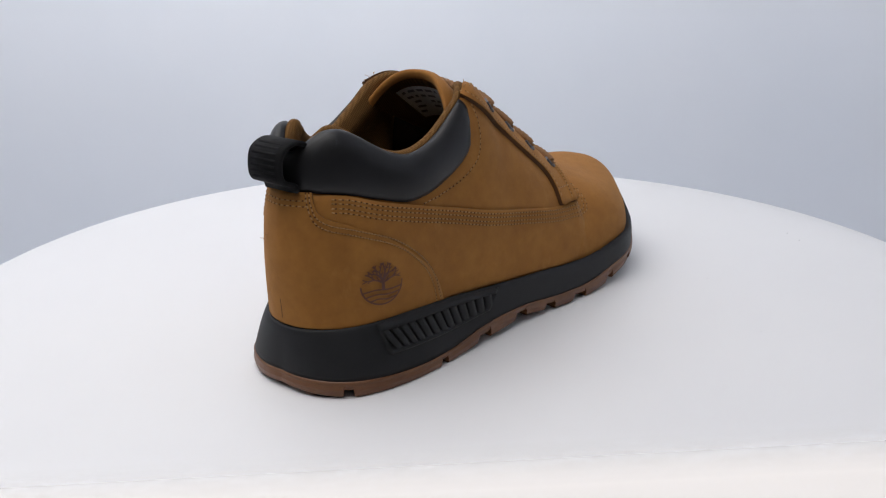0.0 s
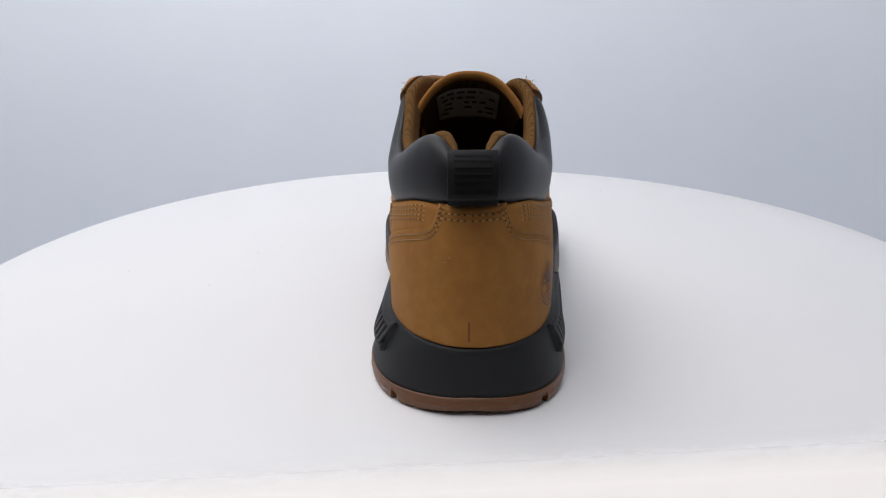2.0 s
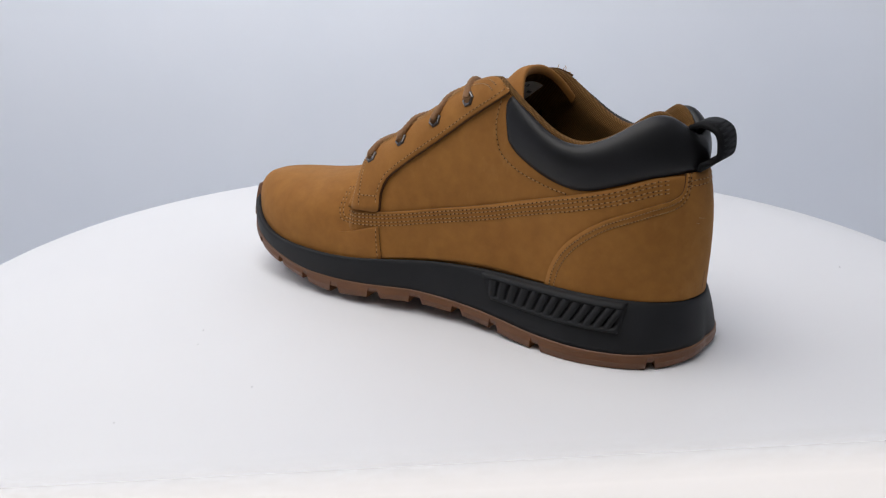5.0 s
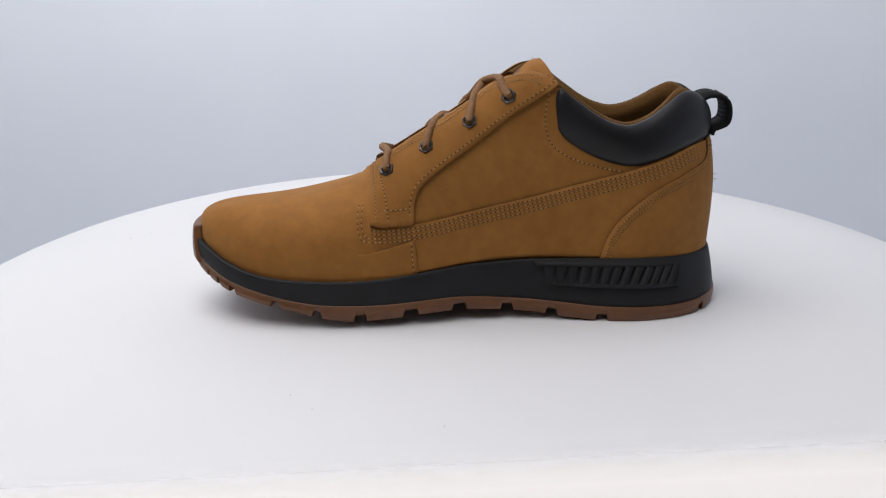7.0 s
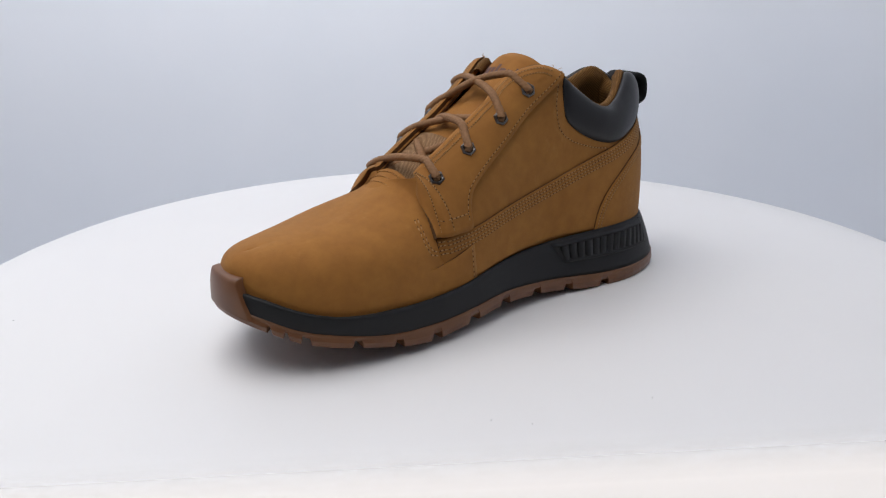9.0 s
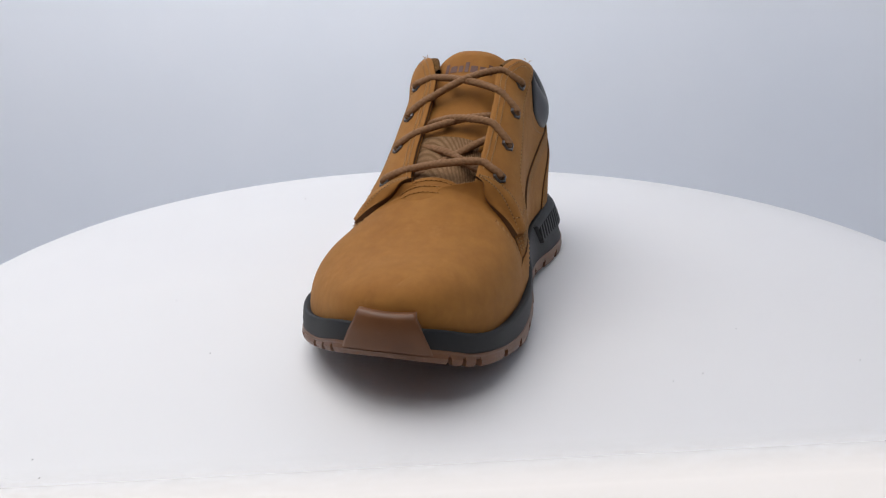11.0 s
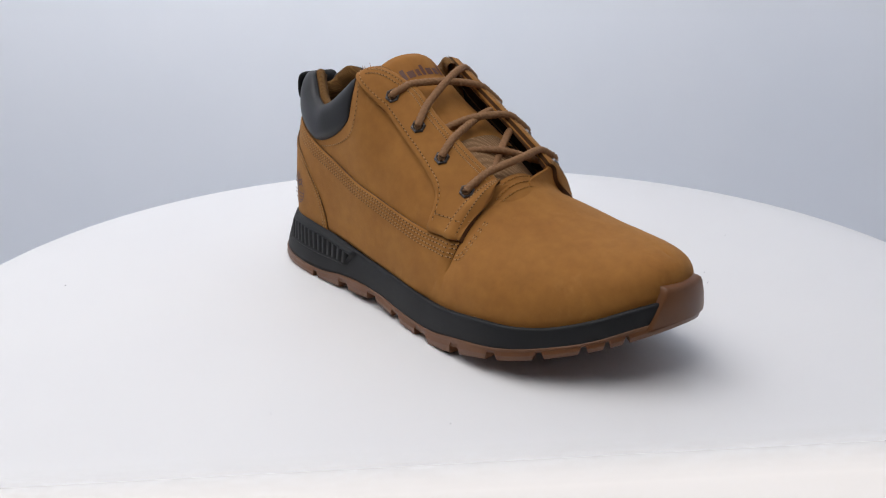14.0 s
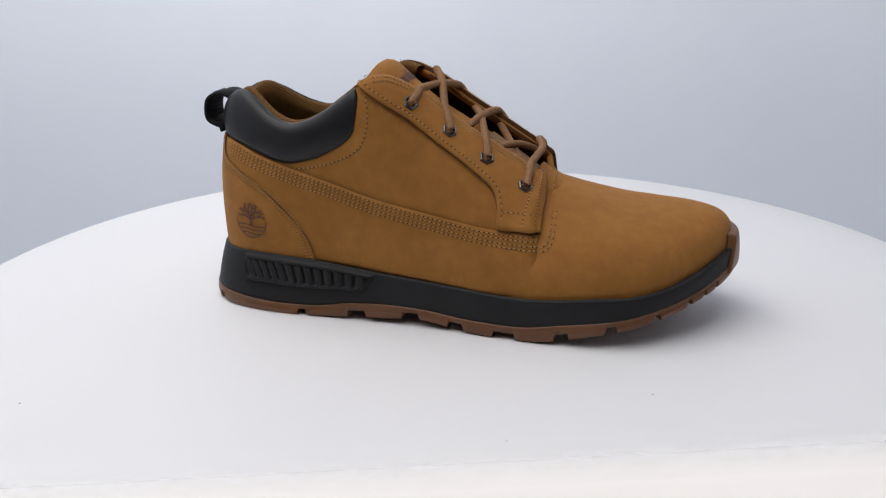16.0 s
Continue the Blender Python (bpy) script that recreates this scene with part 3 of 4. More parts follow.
def tongue():
    n, m = 41, 25
    root = None
    bs, al = np.linspace(0.42, 1, n), np.linspace(-1, 1, m)
    out = [[tongue_at(b, a, 0.0008) for a in al] for b in bs]
    rim = [[tongue_at(1, a, 0.0008 - 0.0045 * (1 - math.cos(f)) / 2) + np.array([-0.0018 * math.sin(f), 0, 0.0012 * math.sin(f)]) for a in al] for f in np.linspace(0.5, math.pi, 6)]
    g = np.array(out + rim)
    root = mesh_ob("tongue", g.reshape(-1, 3), grid_faces(g.shape[0], m), LEATHER, boot, "tan leather tongue with a textile back")
    inn = np.array([[tongue_at(b, a, -0.0037) for a in al] for b in np.linspace(1, 0.05, 30)])
    mesh_ob("tongue_lining", inn.reshape(-1, 3), grid_faces(30, m), LINING, root, "brown knitted tongue lining")
    low = np.array([[tongue_at(b, a, -0.0012 + 0.0042 * (1 - a * a)) for a in al] for b in np.linspace(0.0, 0.47, 30)])
    mesh_ob("tongue_mesh", low.reshape(-1, 3), grid_faces(30, m), MESH, root, "light tan woven mesh panel")
    # printed name on the tongue, as plain bars
    for k, (a0, a1, h) in enumerate(((-0.52, -0.44, 0.055), (-0.40, -0.25, 0.036), (-0.21, -0.12, 0.036), (-0.08, 0.00, 0.055), (0.04, 0.19, 0.036), (0.23, 0.36, 0.036), (0.40, 0.50, 0.055))):
        q = [tongue_at(b, a, 0.0011) for b in np.linspace(0.865, 0.865 + h, 3) for a in np.linspace(a0, a1, 3)]
        mesh_ob("printed_bar", q, grid_faces(3, 3), PRINT, root)
    # size label sewn inside
    q = np.array([[tongue_at(b, a, -0.0049 - 0.0008 * math.cos(3 * a)) for a in np.linspace(-0.60, 0.66, 15)] for b in np.linspace(0.93, 0.72, 9)])
    mesh_ob("size_label", q.reshape(-1, 3), grid_faces(9, 15), LABEL, root, "white woven size label with grey print")
    rng = random.Random(2)
    for r, b in enumerate((0.90, 0.865, 0.83, 0.795, 0.76)):
        a = -0.52
        while a < 0.54:
            w = rng.uniform(0.06, 0.2)
            if rng.random() < 0.8:
                q = [tongue_at(b + db, aa, -0.0053 - 0.0008 * math.cos(3 * aa)) for db in (0, 0.014) for aa in np.linspace(a, min(a + w, 0.58), 3)]
                mesh_ob("label_bar", q, grid_faces(2, 3), INK, root)
            a += w + 0.06


tongue()


def vamp_lip():
    """The arched edge of the vamp over the foot of the tongue, with three sewn rows."""
    def at(t, a, sink=0.0):
        b = 0.02 + t * (0.205 - 0.045 * a * a)
        return tongue_at(b, a, 0.0080 - 0.0078 * a * a - 0.0012 * t - sink)

    al = np.linspace(-0.86, 0.86, 33)
    rows = [[at(t, a) for a in al] for t in np.linspace(0, 1, 14)]
    rows += [[at(1.03, a, 0.0004) for a in al], [at(1.04, a, 0.0012) for a in al], [at(1.03, a, 0.0030) for a in al], [at(0.7, a, 0.0034) for a in al]]
    g = np.array(rows)
    root = mesh_ob("vamp_lip", g.reshape(-1, 3), grid_faces(len(rows), 33), LEATHER, boot, "arched nubuck vamp edge with triple stitching")
    for t in (0.93, 0.80, 0.67):
        vs, fs, hv, hf = [], [], [], []
        line = run([at(t, a, -0.0001) for a in np.linspace(-0.8, 0.8, 15)], 31)
        for i in range(1, 30, 2):
            d = line[i + 1] - line[i - 1]
            d /= np.linalg.norm(d)
            n = np.cross(d, np.array([-0.8, 0, 0.6]))
            n /= np.linalg.norm(n)
            up = np.cross(n, d) * (1 if np.cross(n, d)[2] > 0 else -1)
            k = len(vs)
            for e, hw, h in ((-0.5, 0.0002, 0.0), (-0.3, 0.0004, 0.0004), (0.3, 0.0004, 0.0004), (0.5, 0.0002, 0.0)):
                for q in (-1, 0, 1):
                    vs.append(line[i] + d * e * 0.0016 + n * q * hw + up * (h if q == 0 else 0.0))
            fs += [(k + r * 3 + c, k + r * 3 + c + 1, k + r * 3 + c + 4, k + r * 3 + c + 3) for r in range(3) for c in range(2)]
            k = len(hv)
            o = line[i + 1] + up * 0.00022
            hv += [o + d * math.cos(a) * 0.0005 + n * math.sin(a) * 0.0004 for a in np.linspace(0, 5.236, 6)]
            hf.append(tuple(range(k, k + 6)))
        tagged(mesh_ob("stitching", vs, fs, THREAD, root), kind="stuff")
        tagged(mesh_ob("seam_perforation", hv, hf, HOLE, root, smooth=False), kind="stuff")


vamp_lip()


def loose_threads():
    """Short frayed thread ends at the tops of the eyestays and over the heel."""
    rng = random.Random(8)
    spots = [(1, 0.410, 0.98, 0.0024), (1, 0.414, 0.985, 0.0024), (-1, 0.410, 0.98, 0.0024), (-1, 0.416, 0.985, 0.0024), (-1, 0.412, 0.97, 0.0024), (1, 0.045, 0.45, 0.0022), (1, 0.052, 0.43, 0.0022)]
    for side, u, v, off in spots:
        p, n = shell(side * u, v), shell_normal(side * u, v)
        w = np.array([rng.uniform(-1, 1), rng.uniform(-1, 1), rng.uniform(-0.3, 1)])
        pts = run([p + n * (off - 0.001), p + n * (off + 0.0010) + w * 0.0003, p + n * (off + 0.0014) + w * 0.0008, p + n * (off + 0.0015) + w * 0.0015], 8)
        vs = []
        for i, q in enumerate(pts):
            r = 0.00024 * (1 - 0.06 * i)
            vs += [q + np.array([r, 0, 0]), q + np.array([0, r, 0]), q + np.array([-r, 0, r]), q + np.array([0, -r, -r])]
        mesh_ob("loose_thread", vs, grid_faces(8, 4, closed_m=True), THREAD, boot, "frayed tan thread end")


loose_threads()

# ---- eyelets and laces ----
HOLES = [(-0.0225, 0.1185), (-0.0020, 0.1045), (0.0197, 0.0913), (0.0406, 0.0786)]
HOLE_PLACES = {1: [(-0.0234, 0.0269, 0.1205), (-0.0026, 0.0265, 0.1066), (0.0201, 0.0279, 0.0938), (0.0417, 0.0293, 0.0824)],
               -1: [(-0.0224, -0.0305, 0.1165), (-0.0024, -0.0287, 0.1013), (0.0180, -0.0289, 0.0873), (0.0398, -0.0310, 0.0748)]}


def eyelet_frames():
    res = {}
    for side in (1, -1):
        for i, c in enumerate(HOLE_PLACES[side]):
            k = np.argmin(((_cloud[side] - np.array(c)) ** 2).sum(-1).ravel())
            su, v = side * _gu.ravel()[k], min(_gv.ravel()[k], 0.93)
            p, n = shell(su, v), shell_normal(su, v)
            along = shell(su + 0.01 * side, v) - p
            along -= n * along.dot(n)
            along /= np.linalg.norm(along)
            res[(side, i)] = (p + n * 0.0024, n, along, np.cross(n, along))
    return res


FRAMES = eyelet_frames()


def eyelets():
    for (side, i), (p, n, a, c) in FRAMES.items():
        vs, fs = [], []
        for r, h in ((0.0044, -0.0004), (0.0042, 0.0007), (0.0036, 0.0011), (0.0029, 0.0009), (0.0026, -0.0006)):
            for k in range(24):
                ang = 2 * math.pi * k / 24
                hexa = math.cos(math.pi / 6) / math.cos((ang % (math.pi / 3)) - math.pi / 6)
                rr = r * (hexa * 0.97 if r > 0.003 else 0.94)
                vs.append(p + (a * math.cos(ang) + c * math.sin(ang)) * rr + n * h)
        fs = grid_faces(5, 24, closed_m=True)
        ob = mesh_ob("eyelet", vs, fs, GUNMETAL, boot, "hexagonal dark metal eyelet", smooth=False)
        # near-black disc: the shade in the eyelet's hole is put into its colour
        vs = [p + (a * math.cos(k * 0.5236) + c * math.sin(k * 0.5236)) * 0.0027 + n * 0.0001 for k in range(12)]
        mesh_ob("eyelet_shade_disc", vs, [tuple(range(12))], HOLE_SHADE, ob, smooth=False)


eyelets()


def cord(name, points, radius=0.0021, label=""):
    p = np.array(points, float)
    ln = np.linalg.norm(np.diff(run(p, 80), axis=0), axis=1).sum()
    n = max(12, int(ln / 0.0006))
    line = run(p, n)
    tan = np.gradient(line, axis=0)
    tan /= np.linalg.norm(tan, axis=1, keepdims=True)
    ref = np.array([0.3, 0.1, 1.0])
    vs = []
    for i in range(n):
        s = np.cross(tan[i], ref)
        s /= np.linalg.norm(s)
        q = np.cross(s, tan[i])
        for k in range(20):
            ang = 2 * math.pi * k / 20
            d = i * 0.0006
            r = radius * (1 + 0.065 * math.cos(4 * ang + d * 2400) + 0.065 * math.cos(4 * ang - d * 2400))
            vs.append(line[i] + (s * math.cos(ang) + q * math.sin(ang) * 0.92) * r)
    fs = grid_faces(n, 20, closed_m=True)
    fs += [tuple(range(20)), tuple(range((n - 1) * 20, n * 20))]
    return mesh_ob(name, vs, fs, LACE, boot, label)


def laces():
    up = np.array([0.35, 0, 0.94])

    def hole(side, i, h=0.0):
        p, n, _, _ = FRAMES[(side, i)]
        return p + n * h

    us = np.linspace(0.43, 0.59, 60)

    def edge(side, x, down):
        u = float(np.interp(x, top_x(us), us))
        return shell(side * u, 0.998) - np.array([0, 0, down])

    def over(s1, i1, s2, i2, rise, bow=0.0):
        a, b = hole(s1, i1, -0.002), hole(s2, i2, -0.002)
        na, nb = FRAMES[(s1, i1)][1], FRAMES[(s2, i2)][1]
        xa, xb = HOLES[i1][0], HOLES[i2][0]
        e1 = edge(s1, xa + (xb - xa) * 0.20, -0.0024) + up * rise * 0.06
        e2 = edge(s2, xb + (xa - xb) * 0.20, -0.0024) + up * rise * 0.06
        top = (e1 + e2) / 2 + up * rise * 0.22 + np.array([bow, 0, 0])
        q1 = (a + e1) / 2 + na * 0.0026
        q2 = (b + e2) / 2 + nb * 0.0026
        cord("lace", [a, a + na * 0.0032, q1, e1, top, e2, q2, b + nb * 0.0032, b], label="brown braided round lace")

    over(-1, 3, 1, 3, 0.0085, bow=0.003)
    over(-1, 1, 1, 0, 0.0125)
    over(-1, 0, 1, 1, 0.0085)
    # strands that dive under the facings
    for s, i, rise in ((1, 2, 0.0075), (-1, 2, 0.0045)):
        a = hole(s, i, -0.002)
        n = FRAMES[(s, i)][1]
        b = edge(-s, HOLES[i - 1][0] + 0.006, 0.0035)
        e1 = edge(s, HOLES[i][0] - 0.004, -0.0024) + up * rise * 0.08
        q1 = (a + e1) / 2 + n * 0.0026
        mid = e1 * 0.5 + b * 0.5 + up * rise * 0.45
        cord("lace", [a, a + n * 0.0032, q1, e1, mid, b * 0.8 + e1 * 0.2 + up * rise * 0.3, b, b - np.array([0, s * 0.006, 0.002])], label="brown braided round lace")
    # crossed strands beneath
    for s in (1, -1):
        a = edge(s, HOLES[3][0] - 0.002, 0.0040)
        b = edge(-s, HOLES[2][0] - 0.001, 0.0040)
        mid = (a + b) / 2 + up * (0.0035 if s > 0 else 0.0005)
        cord("lace", [a + np.array([0, s * 0.006, -0.001]), a, mid, b, b - np.array([0, s * 0.006, 0.001])], label="brown braided round lace")


laces()


# ---- heel loop ----
def pull_loop():
    line = run([(-0.1318, 0.1040), (-0.1305, 0.1100), (-0.1325, 0.1148), (-0.1390, 0.1160), (-0.1452, 0.1130), (-0.1470, 0.1065), (-0.1460, 0.1010), (-0.1415, 0.0985), (-0.1390, 0.0975), (-0.1378, 0.0945)], 60)
    tan = np.gradient(line, axis=0)
    tan /= np.linalg.norm(tan, axis=1, keepdims=True)
    nor = np.stack([tan[:, 1], -tan[:, 0]], 1)
    y0, y1, th = -0.0145, 0.0055, 0.0011
    vs = []
    for i in range(60):
        (x, z), (nx, nz) = line[i], nor[i]
        for y, o in ((y0, -th), (y0 - 0.0004, 0), (y0, th), ((y0 + y1) / 2, th), (y1, th), (y1 + 0.0004, 0), (y1, -th), ((y0 + y1) / 2, -th)):
            vs.append((x + nx * o, y, z + nz * o))
    root = mesh_ob("pull_loop", vs, grid_faces(60, 8, closed_m=True), WEBBING, boot, "black ribbed webbing heel loop")
    for i in range(26, 46, 3):
        vs = []
        for di in (-0.9, 0, 0.9):
            j = i + di
            x, z = np.interp(j, range(60), line[:, 0]), np.interp(j, range(60), line[:, 1])
            nx, nz = np.interp(j, range(60), nor[:, 0]), np.interp(j, range(60), nor[:, 1])
            for sgn in (1, -1):
                o = sgn * th + sgn * (0.0007 if di == 0 else -0.0002)
                vs.append((x + nx * o, y0 + 0.0025, z + nz * o))
                vs.append((x + nx * o, y1 - 0.0025, z + nz * o))
        fs = [(0, 1, 5, 4), (4, 5, 9, 8), (2, 3, 7, 6), (6, 7, 11, 10)]
        mesh_ob("rib", vs, fs, WEBBING, root)


pull_loop()

# ---- sole ----
split_z = spline([(-0.155, 0.0092), (-0.135, 0.0086), (-0.118, 0.0077), (-0.086, 0.0080), (-0.07, 0.0086), (-0.055, 0.0101), (-0.039, 0.0114), (-0.023, 0.0126), (-0.007, 0.0139),
                  (0.008, 0.0145), (0.023, 0.0140), (0.038, 0.0132), (0.06, 0.0130), (0.083, 0.0141), (0.098, 0.0166), (0.112, 0.0200), (0.128, 0.0248), (0.14, 0.0310), (0.156, 0.0385)])
under_in = spline([(-0.155, 0.0085), (-0.145, 0.0038), (-0.130, 0.0006), (-0.115, 0.0), (-0.075, 0.0), (-0.055, 0.0017), (-0.039, 0.0039), (-0.023, 0.0055), (-0.007, 0.0065),
                   (0.008, 0.0068), (0.023, 0.0062), (0.038, 0.0050), (0.054, 0.0040), (0.068, 0.0044), (0.083, 0.0072), (0.098, 0.0105), (0.113, 0.0138), (0.128, 0.0184), (0.14, 0.0245), (0.156, 0.0335)])
under_out = spline([(-0.155, 0.0085), (-0.145, 0.0038), (-0.130, 0.0006), (-0.115, 0.0), (-0.075, 0.0), (-0.052, 0.0015), (-0.032, 0.0028), (-0.011, 0.0040), (0.008, 0.0014), (0.028, 0.0001),
                    (0.0455, 0.0002), (0.063, 0.0027), (0.078, 0.0064), (0.091, 0.0090), (0.1025, 0.0116), (0.114, 0.0150), (0.124, 0.0180), (0.134, 0.0220), (0.142, 0.0258), (0.156, 0.0335)])
split_dip = spline([(-0.155, 0), (-0.12, 0.0004), (-0.095, 0.0018), (-0.072, 0.0020), (-0.051, 0.0008), (-0.031, 0.0012), (-0.011, 0.0033), (0.009, 0.0062), (0.0276, 0.0062), (0.0455, 0.0049),
                    (0.063, 0.0018), (0.077, 0.0002), (0.1, 0.0), (0.156, 0.0)])


def under_z(x, inner):
    """The tread's lowest line along one side."""
    return np.where(inner, under_in(x), under_out(x))


def sole_split(x, inner):
    """Where midsole and outsole meet: lower along the outer side."""
    return split_z(x) - np.where(inner, 0.0, split_dip(x))


flare_both = spline([(0, 0.0056), (0.08, 0.0080), (0.15, 0.0098), (0.22, 0.0092), (0.3, 0.0082), (0.45, 0.0040), (0.55, 0.0038), (0.7, 0.0040), (1, 0.0030)])
flare_more = spline([(0, 0.0), (0.1, 0.0010), (0.2, 0.0025), (0.33, 0.0030), (0.45, 0.0016), (0.55, 0.0), (1, 0.0)])


def flare(su):
    """How far the foot of the sole stands out; a little more along the inner heel."""
    u = np.abs(np.asarray(su, float))
    return flare_both(u) + np.where(np.asarray(su) > 0, flare_more(u), 0.0012 * np.exp(-((u - 0.1) / 0.06) ** 2))


def rim_at(su, grow):
    """The outline of the sole at su, grown outward."""
    su = np.asarray(su, float)
    u = np.abs(su)
    x = outline_x(u)
    w = np.where(su >= 0, wide_in(u), -wide_out(u))
    p = np.stack([x, centre_y(x) + w], -1)
    e = 0.004
    def raw(s):
        s = np.where(s > 1, 2 - s, s)
        flip = s
        uu = np.abs(flip)
        xx = outline_x(uu)
        return np.stack([xx, centre_y(xx) + np.where(flip >= 0, wide_in(uu), -wide_out(uu))], -1)
    d = raw(np.clip(su + e, -1, 1)) - raw(np.clip(su - e, -1, 1))
    n = np.stack([d[..., 1], -d[..., 0]], -1)
    n /= np.linalg.norm(n, axis=-1, keepdims=True) + 1e-12
    ctr = np.stack([np.clip(p[..., 0], -0.1, 0.1), centre_y(p[..., 0])], -1)
    n *= np.sign(((p - ctr) * n).sum(-1, keepdims=True) + 1e-12)
    n[u > 0.996] = (1, 0)
    n[u < 0.004] = (-1, 0)
    return p + n * np.asarray(grow)[..., None]


def midsole():
    n = 241
    su = np.linspace(-1, 1, n)
    fl = flare(su)
    rings = []
    base = rim_at(su, np.zeros(n))
    zt, zs = sole_top(base[:, 0], su >= 0), sole_split(base[:, 0], su >= 0)
    rings.append((rim_at(su, -0.004 + 0 * fl), zt - 0.001))
    rings.append((rim_at(su, 0.0012 + 0 * fl), zt + 0.0008))
    rings.append((rim_at(su, 0.0026 + 0 * fl), zt + 0.0012))
    rings.append((rim_at(su, 0.0034 + 0 * fl), zt + 0.0003))
    for k in (0.12, 0.3, 0.5, 0.7, 0.88, 1.0):
        rings.append((rim_at(su, 0.0034 + (fl - 0.0034) * k ** 0.85 + 0.0003 * math.sin(math.pi * k)), zt + (zs - zt) * k))
    rings.append((rim_at(su, -0.01 + 0 * fl), zs))
    g = np.stack([np.concatenate([p, z[:, None]], 1) for p, z in rings], 1)
    return weld(mesh_ob("midsole", g.reshape(-1, 3), grid_faces(n, g.shape[1]), EVA, boot, "thick black foam midsole"), 1e-6)


sole = midsole()


def mid_face(su, k, off=0.0):
    """A place on the side of the midsole: k from its top, 0, to the outsole, 1."""
    su = np.asarray(su, float)
    fl = flare(su)
    base = rim_at(su, np.zeros(su.shape))
    zt, zs = sole_top(base[..., 0], su >= 0), sole_split(base[..., 0], su >= 0)
    p = rim_at(su, 0.0034 + (fl - 0.0034) * max(k, 0.0) ** 0.85 + 0.0003 * np.sin(np.pi * k) + off)
    return np.concatenate([p, (zt + (zs - zt) * k)[..., None]], -1)


def su_of(x):
    return float(np.arccos(np.clip((0.0043 - x) / 0.1437, -1, 1)) / np.pi)


def side_grips():
    for side in (1, -1):
        s0, s1 = su_of(-0.1165), su_of(-0.0350)

        def place(s, k, off):
            # slanted ends
            a, b = s0 + 0.022 * k, s1 - 0.036 * k
            return mid_face(np.array(side * (a + (b - a) * s)), k, off)

        n = 40
        kk = (-0.02, 0.0, 0.06, 0.10, 0.12, 0.46, 0.48, 0.53, 0.56, 0.58)
        oo = (-0.001, 0.0020, 0.0024, 0.0022, 0.0006, 0.0006, 0.0022, 0.0024, 0.0018, -0.001)
        vs = []
        for i in range(n):
            for k, o in zip(kk, oo):
                vs.append(place(i / (n - 1), k, -0.001 if i in (0, n - 1) else 0.0022 if i in (1, n - 2) else o))
        mesh_ob("grip_panel", vs, grid_faces(n, len(kk)), EVA, sole, "raised black grip panel")
        for r in range(13):
            c = 0.075 + 0.86 * r / 12
            vs = []
            for k in (0.10, 0.12, 0.20, 0.29, 0.38, 0.46, 0.48):
                lean = 0.055 * (k - 0.29) / 0.36
                for ds, o in ((-0.028, 0.0006), (-0.0235, 0.0024), (0.0235, 0.0024), (0.028, 0.0006)):
                    vs.append(place(min(max(c + ds + lean, 0.02), 0.98), k, o))
            mesh_ob("grip_rib", vs, grid_faces(7, 4), EVA, sole)


side_grips()


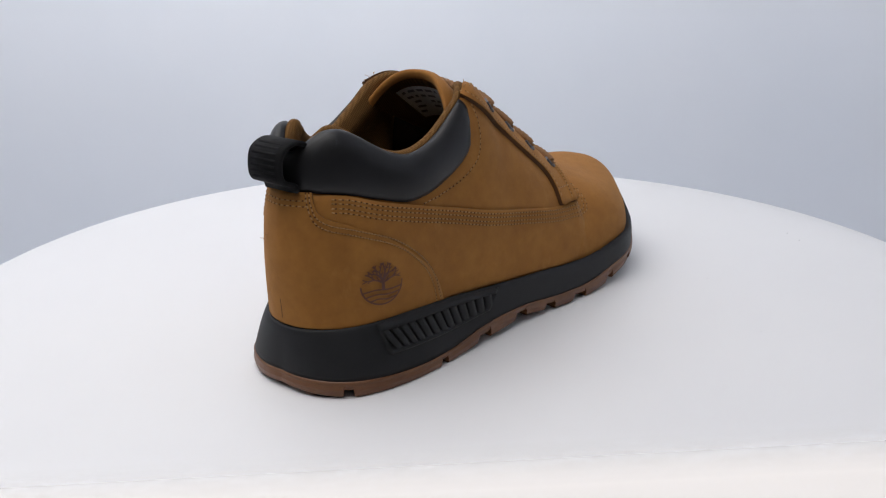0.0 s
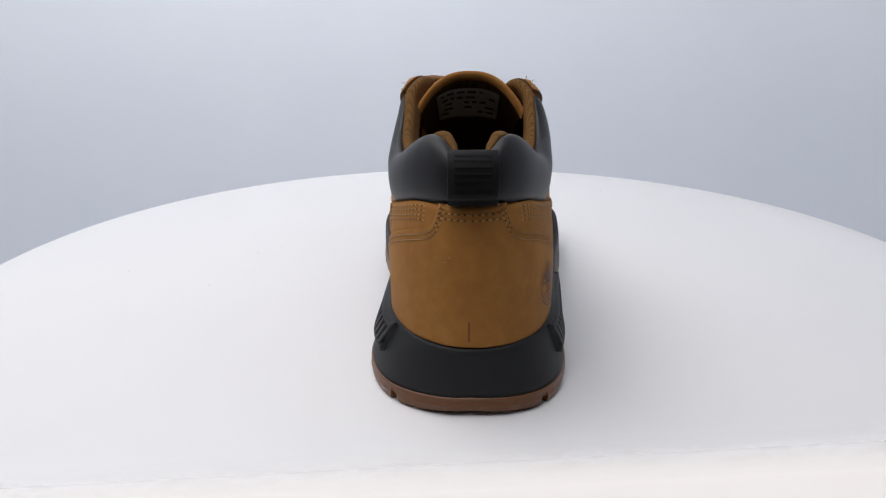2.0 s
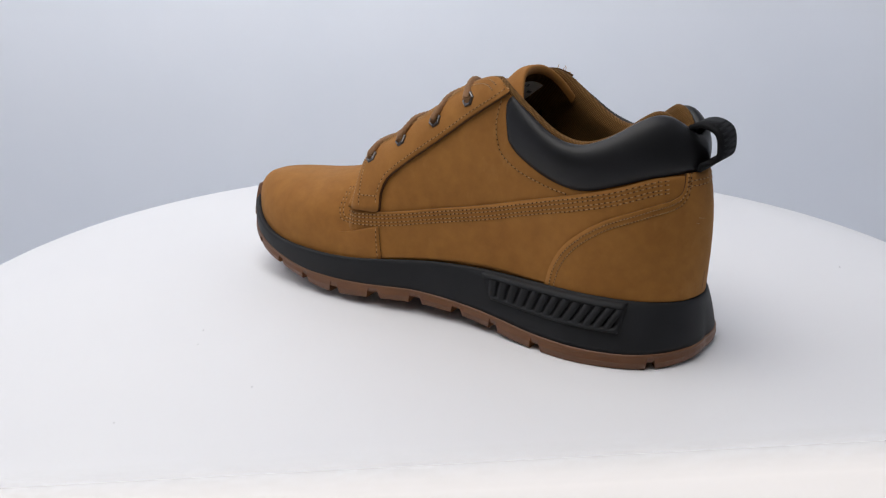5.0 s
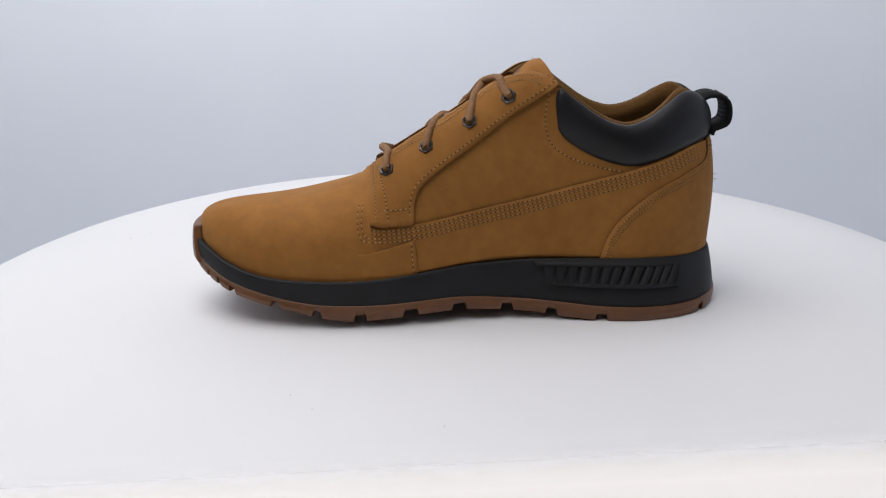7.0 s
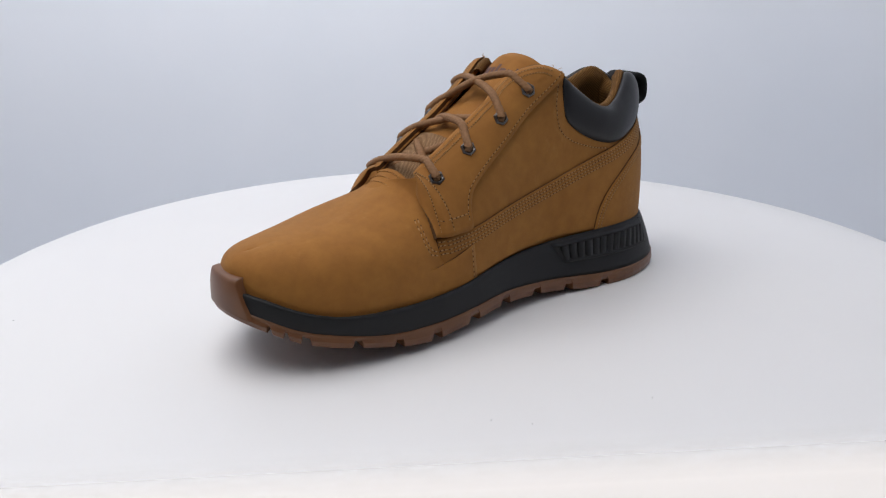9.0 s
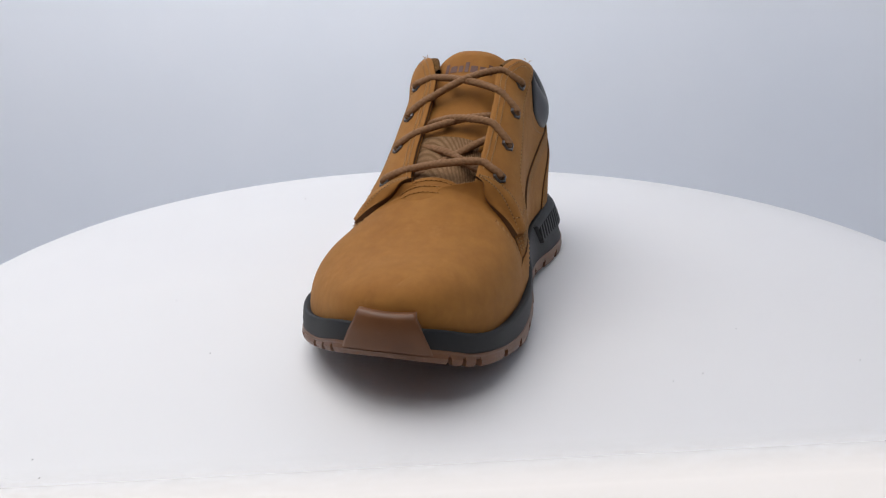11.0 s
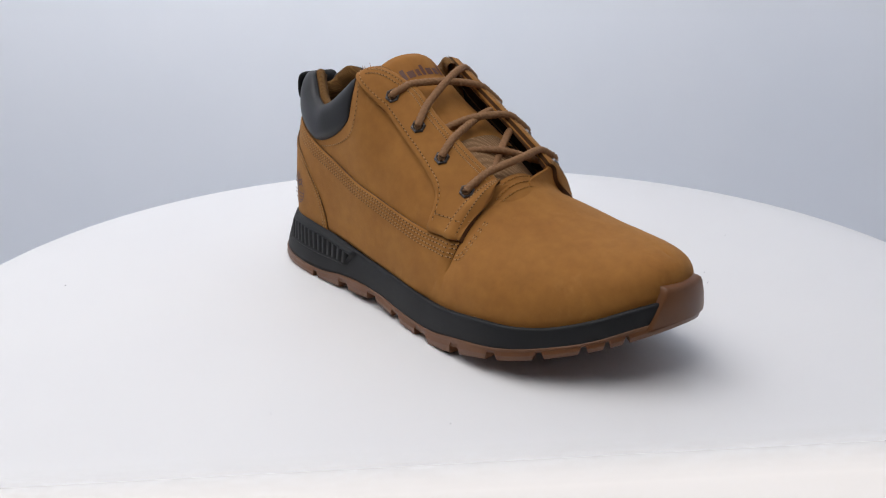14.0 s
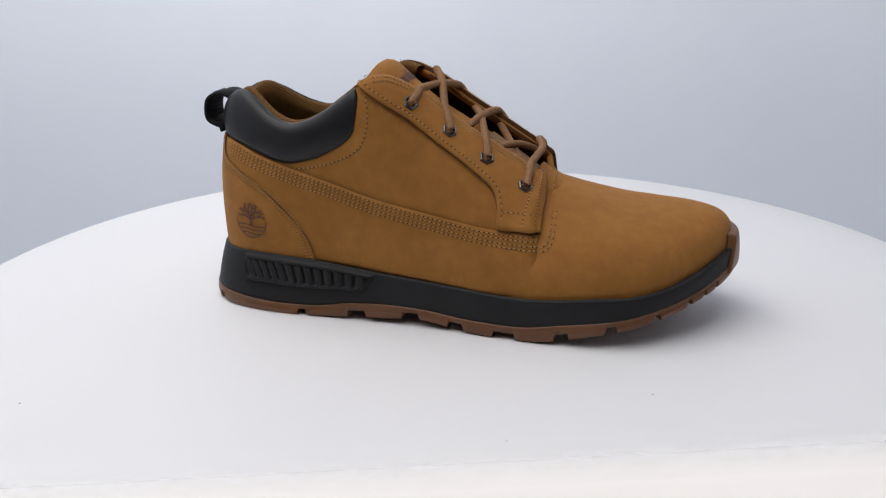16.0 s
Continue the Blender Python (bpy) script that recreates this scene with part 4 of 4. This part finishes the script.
def outsole():
    n = 241
    su = np.linspace(-1, 1, n)
    fl = flare(su) + 0.0006
    base = rim_at(su, np.zeros(n))
    x = base[:, 0]
    zs, zb = sole_split(x, su >= 0), under_z(x, su >= 0)
    cut = np.minimum(zb + 0.0040, zs - 0.0012)
    rings = [(rim_at(su, fl - 0.006), zs + 0.0003), (rim_at(su, fl - 0.0004), zs + 0.0003), (rim_at(su, fl), zs - 0.0004), (rim_at(su, fl - 0.0004), cut), (rim_at(su, fl - 0.004), cut)]
    mid = np.stack([x, centre_y(x)], 1)
    rings.append((mid * 0.98, cut))
    g = np.stack([np.concatenate([p, z[:, None]], 1) for p, z in rings], 1)
    root = weld(mesh_ob("outsole", g.reshape(-1, 3), grid_faces(n, g.shape[1]), GUM, boot, "translucent brown gum rubber outsole"), 1e-6)
    # gaps between the lugs, from the toe back, as stretches of x
    gaps = {1: ((0.1385, 0.1370), (0.1330, 0.1312), (0.1265, 0.1228), (0.104, 0.0992), (0.0819, 0.0773), (0.0598, 0.0538), (0.034, 0.0265), (0.0081, 0.0005), (-0.019, -0.0254),
                (-0.0442, -0.0502), (-0.0715, -0.0778), (-0.1232, -0.1262)),
            -1: ((0.1385, 0.1370), (0.1330, 0.1312), (0.1259, 0.1232), (0.1108, 0.1071), (0.0908, 0.0855), (0.0677, 0.0608), (0.0403, 0.0286), (0.0124, 0.0038), (-0.0125, -0.0222),
                 (-0.0431, -0.0532), (-0.0778, -0.0831), (-0.1262, -0.1290))}
    for side in (1, -1):
        starts = [1.0] + [su_of(b) for _, b in gaps[side]]
        stops = [su_of(a) for a, _ in gaps[side]] + [0.0]
        for i, (a, b) in enumerate(zip(starts, stops)):
            lean = 0.0042
            ta, tb = (a if i == 0 else a + lean * 0.6), (b if i == len(starts) - 1 else b - lean * 0.6)
            la, lb = (a if i == 0 else a - lean * 0.3), (b if i == len(starts) - 1 else b + lean * 0.3)
            cols = []
            for back, share, up in ((0.018, 0.0, -0.0012), (0.0002, 0.0, -0.0012), (-0.0003, 0.5, 0.0), (0.0003, 1.0, 0.0007), (0.0013, 1.0, 0.0), (0.018, 1.0, 0.0)):
                s = side * np.linspace(ta + (la - ta) * share, tb + (lb - tb) * share, 9)
                f = flare(s) + 0.0006
                bx = rim_at(s, 0 * f)[:, 0]
                zt, zb = sole_split(bx, s >= 0), under_z(bx, s >= 0)
                cols.append(np.concatenate([rim_at(s, f - back), (zt + (zb - zt) * share + up)[:, None]], 1))
            g = np.stack(cols, 1)
            fs = grid_faces(9, 6, closed_m=True) + [tuple(range(6)), tuple(range(48, 54))]
            mesh_ob("lug", g.reshape(-1, 3), fs, GUM, root, smooth=False)
    # rubber bumper that wraps up over the toe
    m = 31
    t = np.linspace(-1, 1, m)
    vs = []
    rows = [(0.0, 0.0022), (0.15, 0.0026), (0.5, 0.0030), (0.85, 0.0030), (0.96, 0.0024), (1.0, 0.0008), (0.99, -0.003)]
    for a in t:
        for h, o in rows:
            s = a * (0.092 - 0.034 * min(1.0, h * 1.15))
            su1 = np.array((1 - abs(s)) * (1 if s >= 0 else -1))
            edge = 1.0 if abs(a) < 0.97 else 0.0
            p = rim_at(su1, np.array(0.0030 + (o if edge else -0.001)))
            z0 = float(split_z(p[0])) - 0.004
            vs.append((p[0] - 0.0022 * h, p[1], z0 + (0.0495 - z0) * h))
    mesh_ob("toe_bumper", vs, grid_faces(m, len(rows)), GUM, root, "gum rubber toe bumper")


outsole()


# ---- printed emblem on the outer heel: a tree over ground lines in a disc ----
def emblem():
    cx, cz, r = -0.1118, 0.0502, 0.0098

    def put(name, poly):
        uv = locate(-1, [(cx + x * r, cz + z * r) for x, z in poly])
        p = skin(uv[:, 0], uv[:, 1], np.full(len(uv), 0.0029))
        return p

    root = None
    strokes = [[(0, -0.28), (0.01, -0.05), (0.0, 0.15)]]
    widths = [0.085]
    rng = random.Random(11)

    def branch(x, z, ang, size, level):
        """A forked limb that ends inside the disc."""
        bend = ang + rng.uniform(-0.25, 0.25)
        mid = (x + 0.5 * size * math.cos(bend), z + 0.5 * size * math.sin(bend))
        end = (mid[0] + 0.5 * size * math.cos(ang), mid[1] + 0.5 * size * math.sin(ang))
        far = math.hypot(*end)
        if far > 0.97:
            end = (end[0] * 0.97 / far, end[1] * 0.97 / far)
        strokes.append([(x, z), mid, end])
        widths.append((0.050, 0.034, 0.026)[level])
        if level < 2:
            for turn in (-0.42, 0.40):
                branch(*end, ang + turn + rng.uniform(-0.1, 0.1), size * 0.72, level + 1)
            branch(*mid, ang + rng.choice((-0.7, 0.7)), size * 0.55, 2)

    for k in range(6):
        a = radians(22 + 27.2 * k)
        branch(0.0, 0.0 + 0.16 * math.sin(a), a, 0.44, 0)
    for z, w in ((-0.30, 0.93), (-0.53, 0.82), (-0.76, 0.62)):
        strokes.append([(-w, z - 0.02), (-w * 0.4, z + 0.05), (w * 0.3, z - 0.03), (w, z + 0.02)])
    arc = [(math.cos(q), math.sin(q)) for q in np.linspace(math.pi, 2 * math.pi, 13)]
    strokes.append(arc)
    for i, st in enumerate(strokes):
        line = run(st, 9 if i < len(strokes) - 1 else 25)
        tan = np.gradient(line, axis=0)
        tan /= np.linalg.norm(tan, axis=1, keepdims=True)
        nor = np.stack([-tan[:, 1], tan[:, 0]], 1)
        wid = np.linspace(widths[i], widths[i] * 0.75, len(line)) if i < len(widths) else np.full(len(line), 0.034)
        left, right = put("l", line + nor * wid[:, None]), put("r", line - nor * wid[:, None])
        g = np.stack([left, right], 1)
        ob = mesh_ob("emblem" if root is None else "stroke", g.reshape(-1, 3), grid_faces(len(line), 2), PRINT, boot if root is None else root, "brown printed tree emblem" if root is None else "")
        root = root or ob


emblem()


def heel_slit():
    z = np.linspace(0.034, 0.0435, 6)
    left = at_height(1, np.full(6, 0.004), z)
    a, b = left.copy(), left.copy()
    b[:, 0] = b[:, 0] + 0.0025
    g = np.stack([skin(a[:, 0], a[:, 1], np.full(6, 0.0022)), skin(b[:, 0], b[:, 1], np.full(6, 0.0022))], 1)
    mesh_ob("heel_slit", g.reshape(-1, 3), grid_faces(6, 2), EDGE, boot)


heel_slit()


# ---- movement ----
def motions():
    rows = []
    k = 0
    while k * 0.25 <= CLIP + 1e-6:
        t = k * 0.25
        rows.append((t, pose(0, 0, 0, 0, 0, 52.987 + 18.4531 * t)))
        k += 1
    walk(table, rows)
    walk(boot, rows)


motions()
